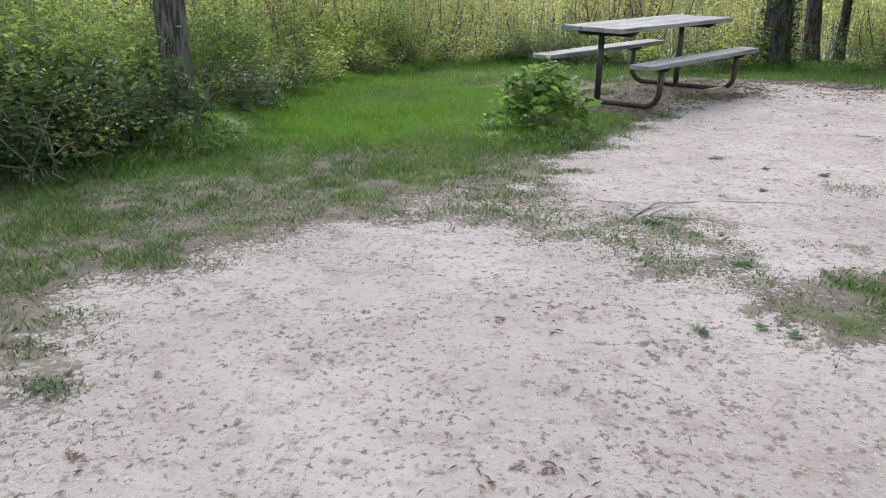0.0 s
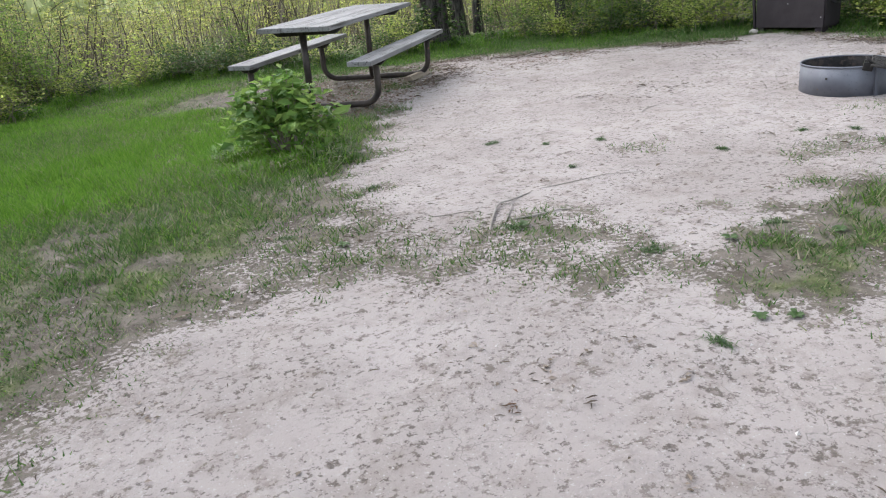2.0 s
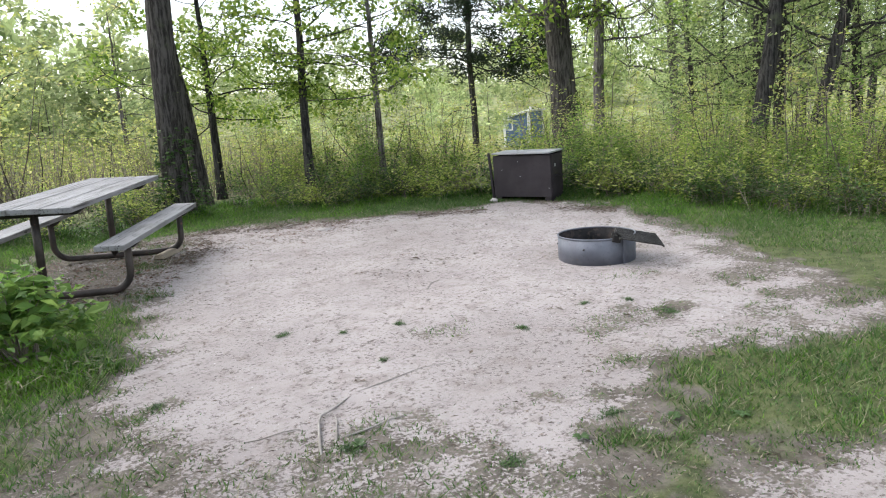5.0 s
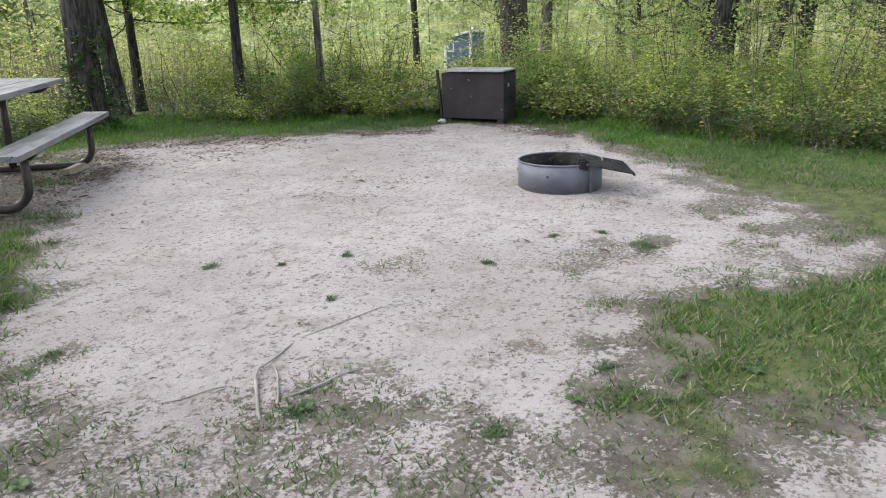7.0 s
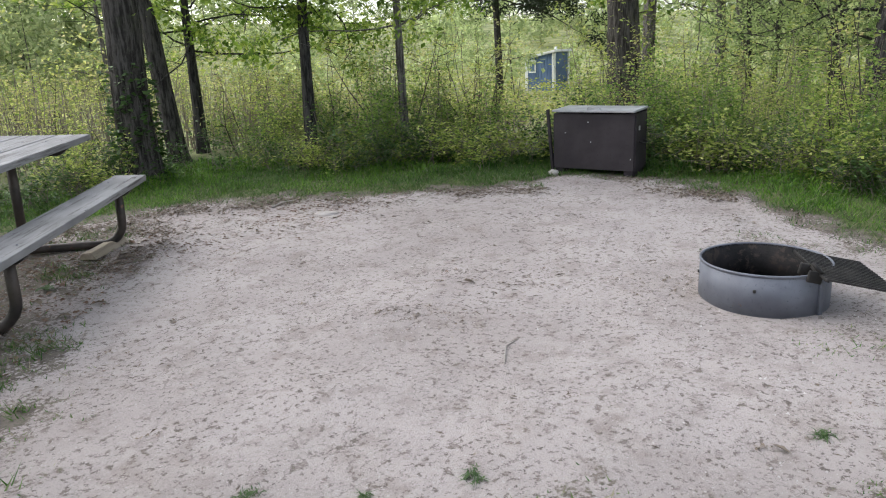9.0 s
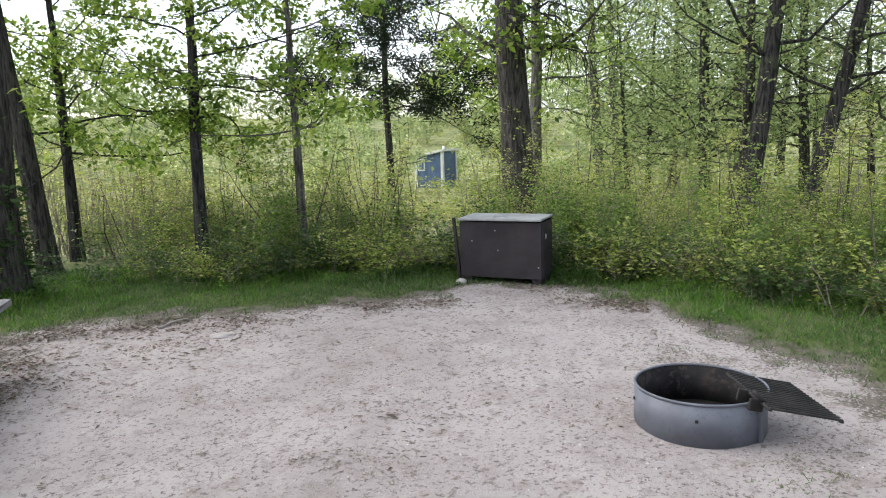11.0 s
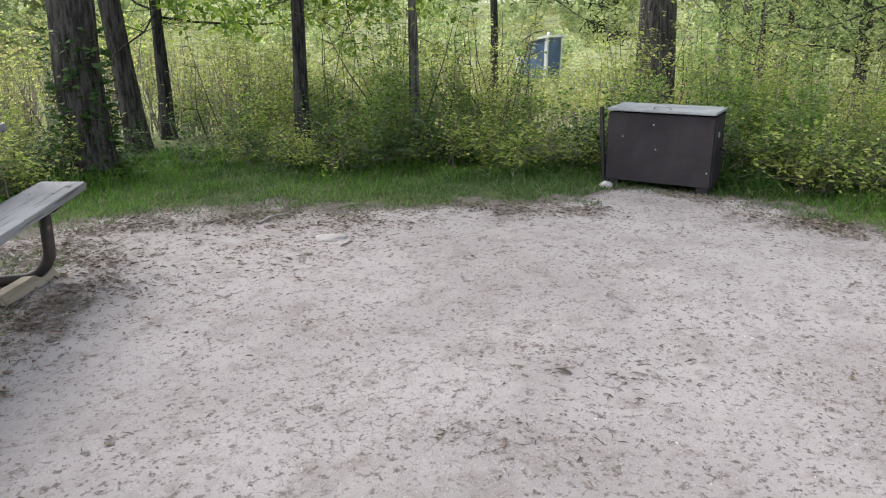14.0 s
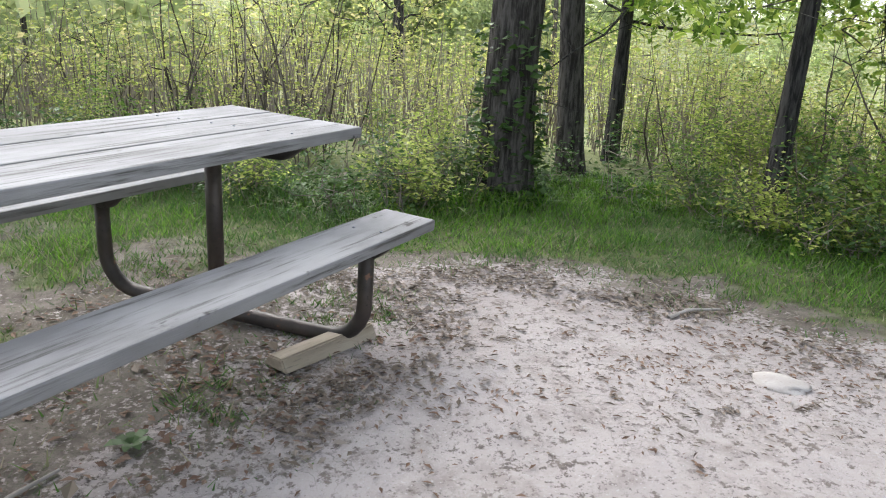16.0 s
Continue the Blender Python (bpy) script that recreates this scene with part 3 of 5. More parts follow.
def fire_ring():
    R, H = 0.33, 0.235
    base = thing("fire_ring", Matrix.Translation((4.94, 5.1, on_ground(4.94, 5.1) - 0.012)),
                 "round galvanised steel fire ring with a swung-out cooking grate", "fire ring")
    part("outer_wall", revolved([(R, 0), (R + 0.003, 0), (R + 0.003, H), (R, H)]), RING_OUT, base, "dull bluish-grey galvanised outside")
    part("inner_wall", revolved([(R - 0.006, 0.0), (R - 0.001, 0.0), (R - 0.001, H - 0.004), (R - 0.006, H - 0.004)]), SOOT, base, "soot-blackened inside")
    part("rim", revolved([(R - 0.006, H - 0.010), (R + 0.006, H - 0.010), (R + 0.007, H + 0.001), (R + 0.001, H + 0.005), (R - 0.006, H + 0.001)]), RING_OUT, base, "worn pale rolled rim")
    part("ash_bed", revolved([(0.0, 0.0), (R - 0.008, 0.0), (R - 0.008, 0.03), (0.0, 0.05)]), SOOT, base, "black ash and charcoal")
    # the seam with its flange, and the bolts
    seam = Matrix.Rotation(radians(-105), 4, "Z")
    part("seam_flange", box_mesh((0.02, 0.03, H - 0.01), seam @ Vector((R + 0.008, 0, H / 2)), seam, 0.003), RING_OUT, base)
    for a in (-165, 120, 60, 0):
        q = Matrix.Rotation(radians(a), 4, "Z")
        part("bolt_head", box_mesh((0.012, 0.016, 0.016), q @ Vector((R + 0.006, 0, 0.15)), q, 0.004), IRON, base)
    # grate: hinged past the rim, tilted down a little
    g = Matrix.Translation((-0.05, -0.25, H + 0.02)) @ Matrix.Rotation(radians(-54), 4, "Z") @ Matrix.Rotation(0.2, 4, "Y")
    grate = part("cooking_grate", box_mesh((0.016, 0.54, 0.014), (0.0, 0, 0), bevel=0.003), IRON, base, "black iron cooking grate swung outwards")
    grate.matrix_local = g
    part("grate_rail", box_mesh((0.016, 0.54, 0.014), (0.34, 0, 0), bevel=0.003), IRON, grate)
    for k in range(17):
        y = -0.262 + 0.524 * k / 16
        part("grate_bar", box_mesh((0.35, 0.013, 0.011), (0.17, y, 0.006), bevel=0.003), IRON, grate)
    for y in (-0.02, -0.16):
        part("hinge_lug", box_mesh((0.07, 0.02, 0.06), (-0.02, y, -0.02), bevel=0.006), IRON, grate)
    part("lift_handle", pipe_mesh([(0.02, -0.17, 0.0), (-0.03, -0.18, 0.03), (-0.05, -0.16, 0.05)], 0.011, 8), IRON, grate)


fire_ring()


# ---- storage box ----
def storage_box():
    """A plywood chest with a sloping zinc-grey lid on short feet; local -y is the front."""
    W, D, H = 0.86, 0.36, 0.565
    ang = math.degrees(math.atan2(7.394 - 8.255, 7.404 - 7.22))
    m = Matrix.Translation((7.34, 7.83, 0.055)) @ Matrix.Rotation(radians(ang), 4, "Z")
    base = thing("storage_box", m, "dark brown painted wooden camp storage chest with pale lid", "chest")
    z0 = 0.075
    part("front_panel", box_mesh((W, 0.025, H), (0, 0.0, z0 + H / 2), bevel=0.004), BOX_PAINT, base, flat=True)
    part("back_panel", box_mesh((W, 0.025, H + 0.03), (0, D, z0 + H / 2 + 0.015), bevel=0.004), BOX_PAINT, base, flat=True)
    for x in (-W / 2 + 0.0125, W / 2 - 0.0125):
        part("side_panel", box_mesh((0.025, D - 0.03, H), (x, D / 2, z0 + H / 2), bevel=0.004), BOX_PAINT, base, flat=True)
    part("floor_panel", box_mesh((W - 0.06, D - 0.04, 0.02), (0, D / 2, z0 + 0.012), bevel=0.002), BOX_PAINT, base, flat=True)
    lid = part("lid", box_mesh((W + 0.015, D + 0.07, 0.022), (0, 0, 0), bevel=0.005), BOX_LID, base, "pale grey metal-clad lid", flat=True)
    lid.matrix_local = Matrix.Translation((0, D / 2 - 0.01, z0 + H + 0.032)) @ Matrix.Rotation(0.03, 4, "X")
    part("lid_handle", pipe_mesh([(-0.07, -D / 2 + 0.03, 0.01), (-0.06, -D / 2 + 0.02, 0.034), (0.06, -D / 2 + 0.02, 0.034), (0.07, -D / 2 + 0.03, 0.01)], 0.008, 8), BOX_LID, lid)
    for x in (-W / 2 - 0.006, W / 2 + 0.006):
        part("corner_strip", box_mesh((0.012, 0.05, H - 0.02), (x, 0.03, z0 + H / 2), bevel=0.003), BOX_PAINT, base, flat=True)
    for x in (-W / 2 + 0.06, W / 2 - 0.06):
        part("foot", box_mesh((0.09, D - 0.02, 0.08), (x, D / 2, 0.037), bevel=0.006), BOX_PAINT, base, flat=True)
    for x, z in ((-0.05, 0.53), (-0.02, 0.33), (-0.30, 0.42), (W / 2 - 0.03, 0.17)):
        part("screw_head", box_mesh((0.010, 0.006, 0.012), (x, -0.0155, z0 + z - 0.05), bevel=0.002), BOX_LID, base)
    part("latch", box_mesh((0.008, 0.035, 0.045), (W / 2 + 0.014, 0.10, z0 + 0.42), bevel=0.003), BOX_LID, base, "bright steel latch")
    part("side_handle", pipe_mesh([(W / 2 + 0.002, 0.12, 0.36), (W / 2 + 0.05, 0.14, 0.34), (W / 2 + 0.05, 0.26, 0.34), (W / 2 + 0.002, 0.28, 0.36)], 0.008, 8), IRON, base)
    part("lid_prop", box_mesh((0.028, 0.035, 0.64), (-W / 2 - 0.045, 0.0, 0.36), Matrix.Rotation(-0.09, 4, "Y"), 0.004), BOX_PAINT, base)


storage_box()


def rock(name, at, size, mat, label, seed, category="stone", group="", flat=1.0):
    rg = random.Random(seed)
    bm = bmesh.new()
    bmesh.ops.create_icosphere(bm, subdivisions=3, radius=1.0)
    off = Vector((rg.random() * 50, rg.random() * 50, 0))
    for v in bm.verts:
        k = 1 + 0.35 * noise.noise(v.co * 1.3 + off) + 0.1 * noise.noise(v.co * 4 + off)
        v.co = Vector((v.co.x * size[0], v.co.y * size[1], v.co.z * size[2])) * k
    ob = part(name, bm, mat)
    ob.matrix_world = pose(*at, 0, 0, rg.random() * 360)
    return tagged(ob, label, category, group)


rock("flat_stone", (4.55, 8.62, on_ground(4.55, 8.62) + 0.006), (0.10, 0.075, 0.022), PALE_STONE, "flat pale limestone half sunk in the sand", 3)
rock("pale_stone", (7.13, 8.18, on_ground(7.13, 8.18) + 0.02), (0.06, 0.05, 0.04), PALE_STONE, "small pale stone beside the chest's foot", 5)


# ---- trees ----
def limb_paths(rg, base_z, top_z, trunk_at, count, length, rise=0.35, bare=False):
    """Crooked limbs leaving the trunk; each a list of points."""
    limbs = []
    for k in range(count):
        z = base_z + (top_z - base_z) * ((k + rg.random()) / count) ** 1.5
        az = k * 2.4 + rg.normal(0, 0.4)
        ln = length * (0.6 + 0.7 * rg.random()) * (1.15 - 0.5 * (z - base_z) / max(top_z - base_z, 0.1))
        p = np.array(trunk_at(z), float)
        d = np.array([math.cos(az), math.sin(az), rise + abs(rg.normal(0, 0.15)) - 0.08])
        pts = [p]
        for s in range(6):
            d = d + rg.normal(0, 0.22, 3) + np.array([0, 0, 0.02])
            d /= np.linalg.norm(d)
            p = p + d * ln / 6
            pts.append(p)
        limbs.append(np.array(pts))
    return limbs


def tree_parts(seed, height, r0, lean, limb_from, limb_count, limb_len, leaf_mat, leaf_count, leaf_size, bark, sides=14, flare=0.28, rise=0.3, spread=0.34, twigs=3, crown_from=0.0, width=0.55, clumping=0.5):
    """Returns the trunk, branch and crown geometry of one tree standing at the origin."""
    rg = np.random.default_rng(seed)
    n = 18
    hs = np.concatenate([[-0.25, 0.0, 0.12, 0.3, 0.6], np.linspace(1.0, height, n)])
    bend = np.cumsum(rg.normal(0, 0.012 * height / n * 3, (len(hs), 2)), 0)
    bend -= bend[1]
    bend *= smooth(hs, 0.3, 4.0)[:, None]

    def at(z):
        return (lean[0] * z + np.interp(z, hs, bend[:, 0]), lean[1] * z + np.interp(z, hs, bend[:, 1]), z)

    pts = [at(z) for z in hs]
    rad = r0 * (1 - 0.86 * np.clip(hs, 0, None) / height) * (1 + flare * np.exp(-np.clip(hs, 0, None) / 0.22))
    trunk = tube(pts, rad, sides, 0.10, seed)
    limbs = limb_paths(rg, limb_from, height * 0.95, at, limb_count, limb_len, rise)
    wood, spots = [], []
    for lb in limbs:
        r = min(0.05, max(0.01, 0.26 * np.interp(lb[0][2], hs, rad)))
        wood.append(tube(lb, np.linspace(r, 0.004, len(lb)), 5))
        for k in range(twigs * 2):
            i = rg.integers(1, len(lb))
            p = lb[i]
            d = rg.normal(0, 1, 3) * np.array([1, 1, 0.5])
            d /= np.linalg.norm(d)
            q = [p, p + d * limb_len * 0.16, p + d * limb_len * 0.3 + rg.normal(0, 0.03, 3)]
            wood.append(tube(q, [r * 0.3, r * 0.2, 0.002], 4))
            spots.append(q[1])
            spots.append(q[2])
        spots += [lb[3], lb[4], lb[5], lb[6]]
    spots = np.array(spots)
    spots = spots[spots[:, 2] > crown_from]
    spots = spots[rg.random(len(spots)) < clumping]
    pick = spots[rg.integers(0, len(spots), leaf_count)]
    c = pick + rg.normal(0, 1, (leaf_count, 3)) * np.array([spread, spread, spread * 0.62])
    crown = leaves(c, leaf_size, rg, width=width, droop=0.7, flatness=0.35)
    return trunk, joined(wood), crown


def tree(name, where, label, bark, leaf_mat, group="", ivy=False, dead_twigs=False, **kw):
    x, y = where
    base = thing(name, Matrix.Translation((x, y, on_ground(x, y))), label, "tree", group)
    trunk, wood, crown = tree_parts(bark=bark, leaf_mat=leaf_mat, **kw)
    array_part("trunk", trunk, bark, base, flat=False)
    array_part("limbwork", wood, bark, base, flat=False)
    array_part("crown", crown, leaf_mat, base)
    if dead_twigs:
        rg = np.random.default_rng(kw["seed"] + 70)
        dead = []
        for k in range(16):
            p = np.array([0.2, -0.25, 2.9 + 1.3 * rg.random()])
            d = np.array([0.6 + rg.normal(0, 0.25), -0.8 + rg.normal(0, 0.25), 0.25])
            pts = [p]
            for s in range(9):
                d = d + rg.normal(0, 0.3, 3) + np.array([0, 0, -0.17])
                d /= np.linalg.norm(d)
                p = p + d * (0.16 + 0.12 * rg.random())
                pts.append(p)
                if s > 1:
                    q = p + np.array([rg.normal(0, 0.12), rg.normal(0, 0.12), -0.12 - 0.3 * rg.random()])
                    dead.append(tube([p, (p + q) / 2 + rg.normal(0, 0.03, 3), q], [0.007, 0.005, 0.003], 3))
            dead.append(tube(pts, np.linspace(0.018, 0.004, len(pts)), 4))
        array_part("deadwood", joined(dead), BARK_DARK, base, "dead drooping twigs")
    if ivy:
        rg = np.random.default_rng(kw["seed"] + 50)
        n = 1000
        a, z = rg.random(n) * 2 * np.pi, 1.3 * rg.random(n) ** 1.6
        r = kw["r0"] * (1.06 + 0.5 * np.exp(-z / 0.22)) + 0.07 * rg.random(n)
        array_part("ivy", leaves(np.stack([r * np.cos(a), r * np.sin(a), z], 1), 0.062, rg, 0.75), IVY, base, "climbing ivy round the foot")
    return base


# trees at the edge of the site
tree("oak_tree", (4.31, 11.75), "stout dark-barked oak tree with ivy round its foot", BARK_OAK, OAK_LEAF, ivy=True,
     seed=11, height=13, r0=0.208, lean=(-0.008, 0.0), limb_from=4.2, limb_count=16, limb_len=3.4, leaf_count=700, leaf_size=0.13, sides=22)
tree("oak_tree", (5.26, 12.85), "dark oak trunk leaning behind the stout oak", BARK_OAK, OAK_LEAF,
     seed=12, height=12, r0=0.122, lean=(-0.075, 0.03), limb_from=4.5, limb_count=12, limb_len=2.6, leaf_count=450, leaf_size=0.13)
tree("young_oak_tree", (6.05, 13.75), "thin crooked young oak with low leafy branches", BARK_DARK, OAK_LEAF,
     seed=23, height=5.2, r0=0.085, lean=(-0.005, 0.0), limb_from=1.45, limb_count=26, limb_len=1.8, leaf_count=6200, leaf_size=0.082, rise=0.10, spread=0.14, twigs=4, clumping=0.17)
tree("young_oak_tree", (6.12, 11.05), "slender straight young oak with dark bark", BARK_DARK, OAK_LEAF,
     seed=34, height=6.2, r0=0.078, lean=(0.012, -0.005), limb_from=1.75, limb_count=26, limb_len=1.5, leaf_count=5000, leaf_size=0.072, rise=0.2, spread=0.13, twigs=4, clumping=0.16)
tree("young_oak_tree", (7.16, 10.5), "very thin grey young oak with spreading twigs", BARK_GREY, OAK_LEAF,
     seed=45, height=5.4, r0=0.06, lean=(-0.006, 0.004), limb_from=1.6, limb_count=28, limb_len=1.7, leaf_count=6000, leaf_size=0.075, rise=0.15, spread=0.13, twigs=4, clumping=0.17)
tree("oak_tree", (11.74, 10.2), "large furrowed oak tree behind the chest", BARK_OAK, OAK_LEAF,
     seed=56, height=15, r0=0.28, lean=(-0.012, 0.008), limb_from=2.7, limb_count=26, limb_len=2.6, leaf_count=7500, leaf_size=0.11, spread=0.2, twigs=5, sides=22, rise=0.05, clumping=0.35, dead_twigs=True)
tree("oak_tree", (17.1, 12.9), "grey oak trunk further back in the brush", BARK_GREY, OAK_LEAF,
     seed=67, height=13, r0=0.17, lean=(0.01, 0.0), limb_from=3.4, limb_count=16, limb_len=3.0, leaf_count=2000, leaf_size=0.14)
tree("oak_tree", (12.6, 6.85), "leaning dark oak at the wood's edge", BARK_DARK, WOOD_LEAF,
     seed=78, height=11, r0=0.15, lean=(0.04, -0.13), limb_from=2.4, limb_count=18, limb_len=2.6, leaf_count=6500, leaf_size=0.075, spread=0.2, twigs=4)
tree("oak_tree", (13.1, 6.12), "forked dark oak leaning over the brush", BARK_DARK, WOOD_LEAF,
     seed=89, height=10, r0=0.125, lean=(0.05, -0.19), limb_from=1.9, limb_count=18, limb_len=2.6, leaf_count=6500, leaf_size=0.075, spread=0.2, twigs=4)
tree("oak_tree", (-2.75, 7.05), "grey-barked tree standing among dark weeds", BARK_GREY, OAK_LEAF,
     seed=90, height=11, r0=0.155, lean=(-0.02, 0.0), limb_from=3.4, limb_count=14, limb_len=2.8, leaf_count=1700, leaf_size=0.13)
tree("pine_tree", (18.6, 18.9), "dark pine with drooping needle boughs", BARK_DARK, NEEDLES,
     seed=91, height=14, r0=0.12, lean=(0, 0), limb_from=3.3, limb_count=34, limb_len=3.2, leaf_count=24000, leaf_size=0.2, rise=-0.08, spread=0.22, width=0.2)
tree("field_tree", (6.1, 32.8), "dark-trunked tree with low limbs out in the meadow", BARK_DARK, FIELD_LEAF,
     seed=93, height=9, r0=0.24, lean=(-0.02, 0.0), limb_from=1.3, limb_count=16, limb_len=3.2, leaf_count=2200, leaf_size=0.16)
tree("small_tree", (10.0, 27.5), "small bare-branched tree out in the brushy meadow", BARK_GREY, FIELD_LEAF,
     seed=92, height=6, r0=0.1, lean=(0.0, 0.0), limb_from=1.2, limb_count=14, limb_len=1.9, leaf_count=700, leaf_size=0.13)


def tree_stand(name, label, group, spots, variants):
    """Repeats of a few trees at many places, turned and sized at random."""
    rg = random.Random(31)
    firsts = []
    for k, (x, y, s) in enumerate(spots):
        m = Matrix.Translation((x, y, on_ground(x, y))) @ Matrix.Rotation(rg.random() * 6.28, 4, "Z") @ Matrix.Diagonal((s, s, s * (0.9 + 0.25 * rg.random()), 1))
        if k < len(variants):
            base = thing(name, Matrix(), label, "tree", group)
            kw = dict(variants[k])
            bark, leaf = kw.pop("bark"), kw.pop("leaf_mat")
            trunk, wood, crown = tree_parts(bark=bark, leaf_mat=leaf, **kw)
            array_part("trunk", trunk, bark, base, flat=False)
            array_part("limbwork", wood, bark, base, flat=False)
            array_part("crown", crown, leaf, base)
            base.matrix_world = m
            firsts.append(base)
        else:
            one = firsts[k % len(firsts)]
            c = copy_thing(one, Matrix())
            c.matrix_basis = m


WOODS = [dict(seed=201 + k, height=h, r0=r, lean=(ln, 0.03), limb_from=f, limb_count=22, limb_len=w, leaf_mat=WOOD_LEAF, leaf_count=c, leaf_size=0.1,
              bark=b, sides=9, rise=0.15, spread=0.26, twigs=4)
         for k, (h, r, ln, f, w, c, b) in enumerate([(9, 0.13, 0.02, 1.3, 2.6, 5000, BARK_DARK), (11, 0.16, -0.04, 1.8, 3.0, 5400, BARK_GREY), (7, 0.09, 0.05, 0.9, 2.1, 4400, BARK_DARK),
                                                     (10, 0.14, -0.02, 1.5, 2.8, 5000, BARK_DARK)])]
rgw = random.Random(5)
spots = [(19.5, 9.5, 1.0), (17.5, 5.2, 1.0), (22, 12.5, 1.0), (16.0, 7.7, 0.9), (21, 7.5, 1.1), (24, 10.0, 1.1), (18, 2.0, 1.0), (22, 3.8, 1.1), (15.5, 1.5, 0.9), (26, 14.5, 1.1), (25, 6.5, 1.2)]
spots += [(20 + 26 * rgw.random(), -8 + 26 * rgw.random(), 1.0 + 0.4 * rgw.random()) for _ in range(19)]
# a gap in the wood where the sky shows between the trunks
spots = [q for q in spots if not 27 < math.degrees(math.atan2(q[1] - 3.85, q[0] - 1.18)) < 32]
rgn = random.Random(9)
spots += [(-9 - 8 * rgn.random(), 6 + 16 * rgn.random(), 0.8) for _ in range(6)] + [(-10 - 7 * rgn.random(), -6 + 12 * rgn.random(), 0.9) for _ in range(5)]
spots += [(-8 + 24 * rgn.random(), -14 - 12 * rgn.random(), 1.0) for _ in range(6)]
tree_stand("woodland_tree", "dark-trunked woodland tree with pale green spring leaves", "trees of the wood", spots, WOODS)

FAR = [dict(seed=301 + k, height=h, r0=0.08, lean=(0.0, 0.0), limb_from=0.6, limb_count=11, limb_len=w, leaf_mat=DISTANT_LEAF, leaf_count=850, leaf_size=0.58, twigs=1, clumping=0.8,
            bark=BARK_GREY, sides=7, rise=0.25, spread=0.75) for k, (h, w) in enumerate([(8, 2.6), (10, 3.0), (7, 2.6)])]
spots = []
for k in range(52):
    a, d = radians(14 + 100 * (k + rgw.random() * 0.9) / 52), 54 + 60 * rgw.random()
    spots.append((2 + d * math.cos(a), 5 + d * math.sin(a), 0.65 + 0.4 * rgw.random()))
for k in range(80):
    a, d = radians(20 + 95 * rgw.random()), 26 + 55 * rgw.random()
    spots.append((2 + d * math.cos(a), 5 + d * math.sin(a), 0.2 + 0.2 * rgw.random()))
for k in range(13):
    a, d = radians(66 + 20 * (k + rgw.random()) / 13), 42 + 14 * rgw.random()
    spots.append((-0.4 + d * math.cos(a), 1.6 + d * math.sin(a), 0.75 + 0.3 * rgw.random()))
spots += [(8.5 + 6 * rgw.random(), 38 + 14 * rgw.random(), 0.5) for _ in range(5)] + [(-12 + 10 * rgw.random(), 22 + 16 * rgw.random(), 0.9) for _ in range(8)]
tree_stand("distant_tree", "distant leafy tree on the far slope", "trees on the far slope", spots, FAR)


# ---- shrubs ----
def shrub_geometry(seed, height, spread, stems, leaf_count, leaf_size, low=0.25, thick=1.0, puff=0.05):
    rg = np.random.default_rng(seed)
    wood, spots = [], []
    for k in range(stems):
        a, h = rg.random() * 6.28, height * (0.5 + 0.5 * rg.random() + (0.55 * rg.random() if k % 4 == 0 else 0))
        b = np.array([rg.normal(0, 0.35) * spread, rg.normal(0, 0.35) * spread, -0.03])
        tip = b + np.array([math.cos(a) * spread * rg.random() * 0.8, math.sin(a) * spread * rg.random() * 0.8, h])
        ts = np.linspace(0, 1, 6)[:, None]
        pts = b + (tip - b) * ts + np.cumsum(rg.normal(0, 0.036, (6, 3)), 0)
        r = (0.004 + 0.005 * rg.random()) * thick
        wood.append(tube(pts, np.linspace(r, 0.0015, 6), 3))
        for s in range(3):
            i = rg.integers(2, 6)
            q = pts[i] + rg.normal(0, 1, 3) * np.array([0.12, 0.12, 0.07]) + np.array([0, 0, 0.05])
            wood.append(tube([pts[i], (pts[i] + q) / 2 + rg.normal(0, 0.01, 3), q], [r * 0.5, r * 0.4, 0.001], 3))
            spots += [q, (pts[i] + q) / 2]
        spots += [pts[j] for j in (2, 3, 4, 5)]
    spots = np.array(spots)
    spots = spots[spots[:, 2] > low * height]
    c = spots[rg.integers(0, len(spots), leaf_count)] + rg.normal(0, puff, (leaf_count, 3))
    c[:, 2] = np.maximum(c[:, 2], 0.03)
    return joined(wood), leaves(c, leaf_size, rg, width=0.6, droop=0.2)


def meadow_side(x, y):
    """One where the shrubs are low and open towards the meadow."""
    return float(smooth(x, 7.0, 5.8) * smooth(y, 9.5, 10.8) * smooth(x, -1.8, -0.6))


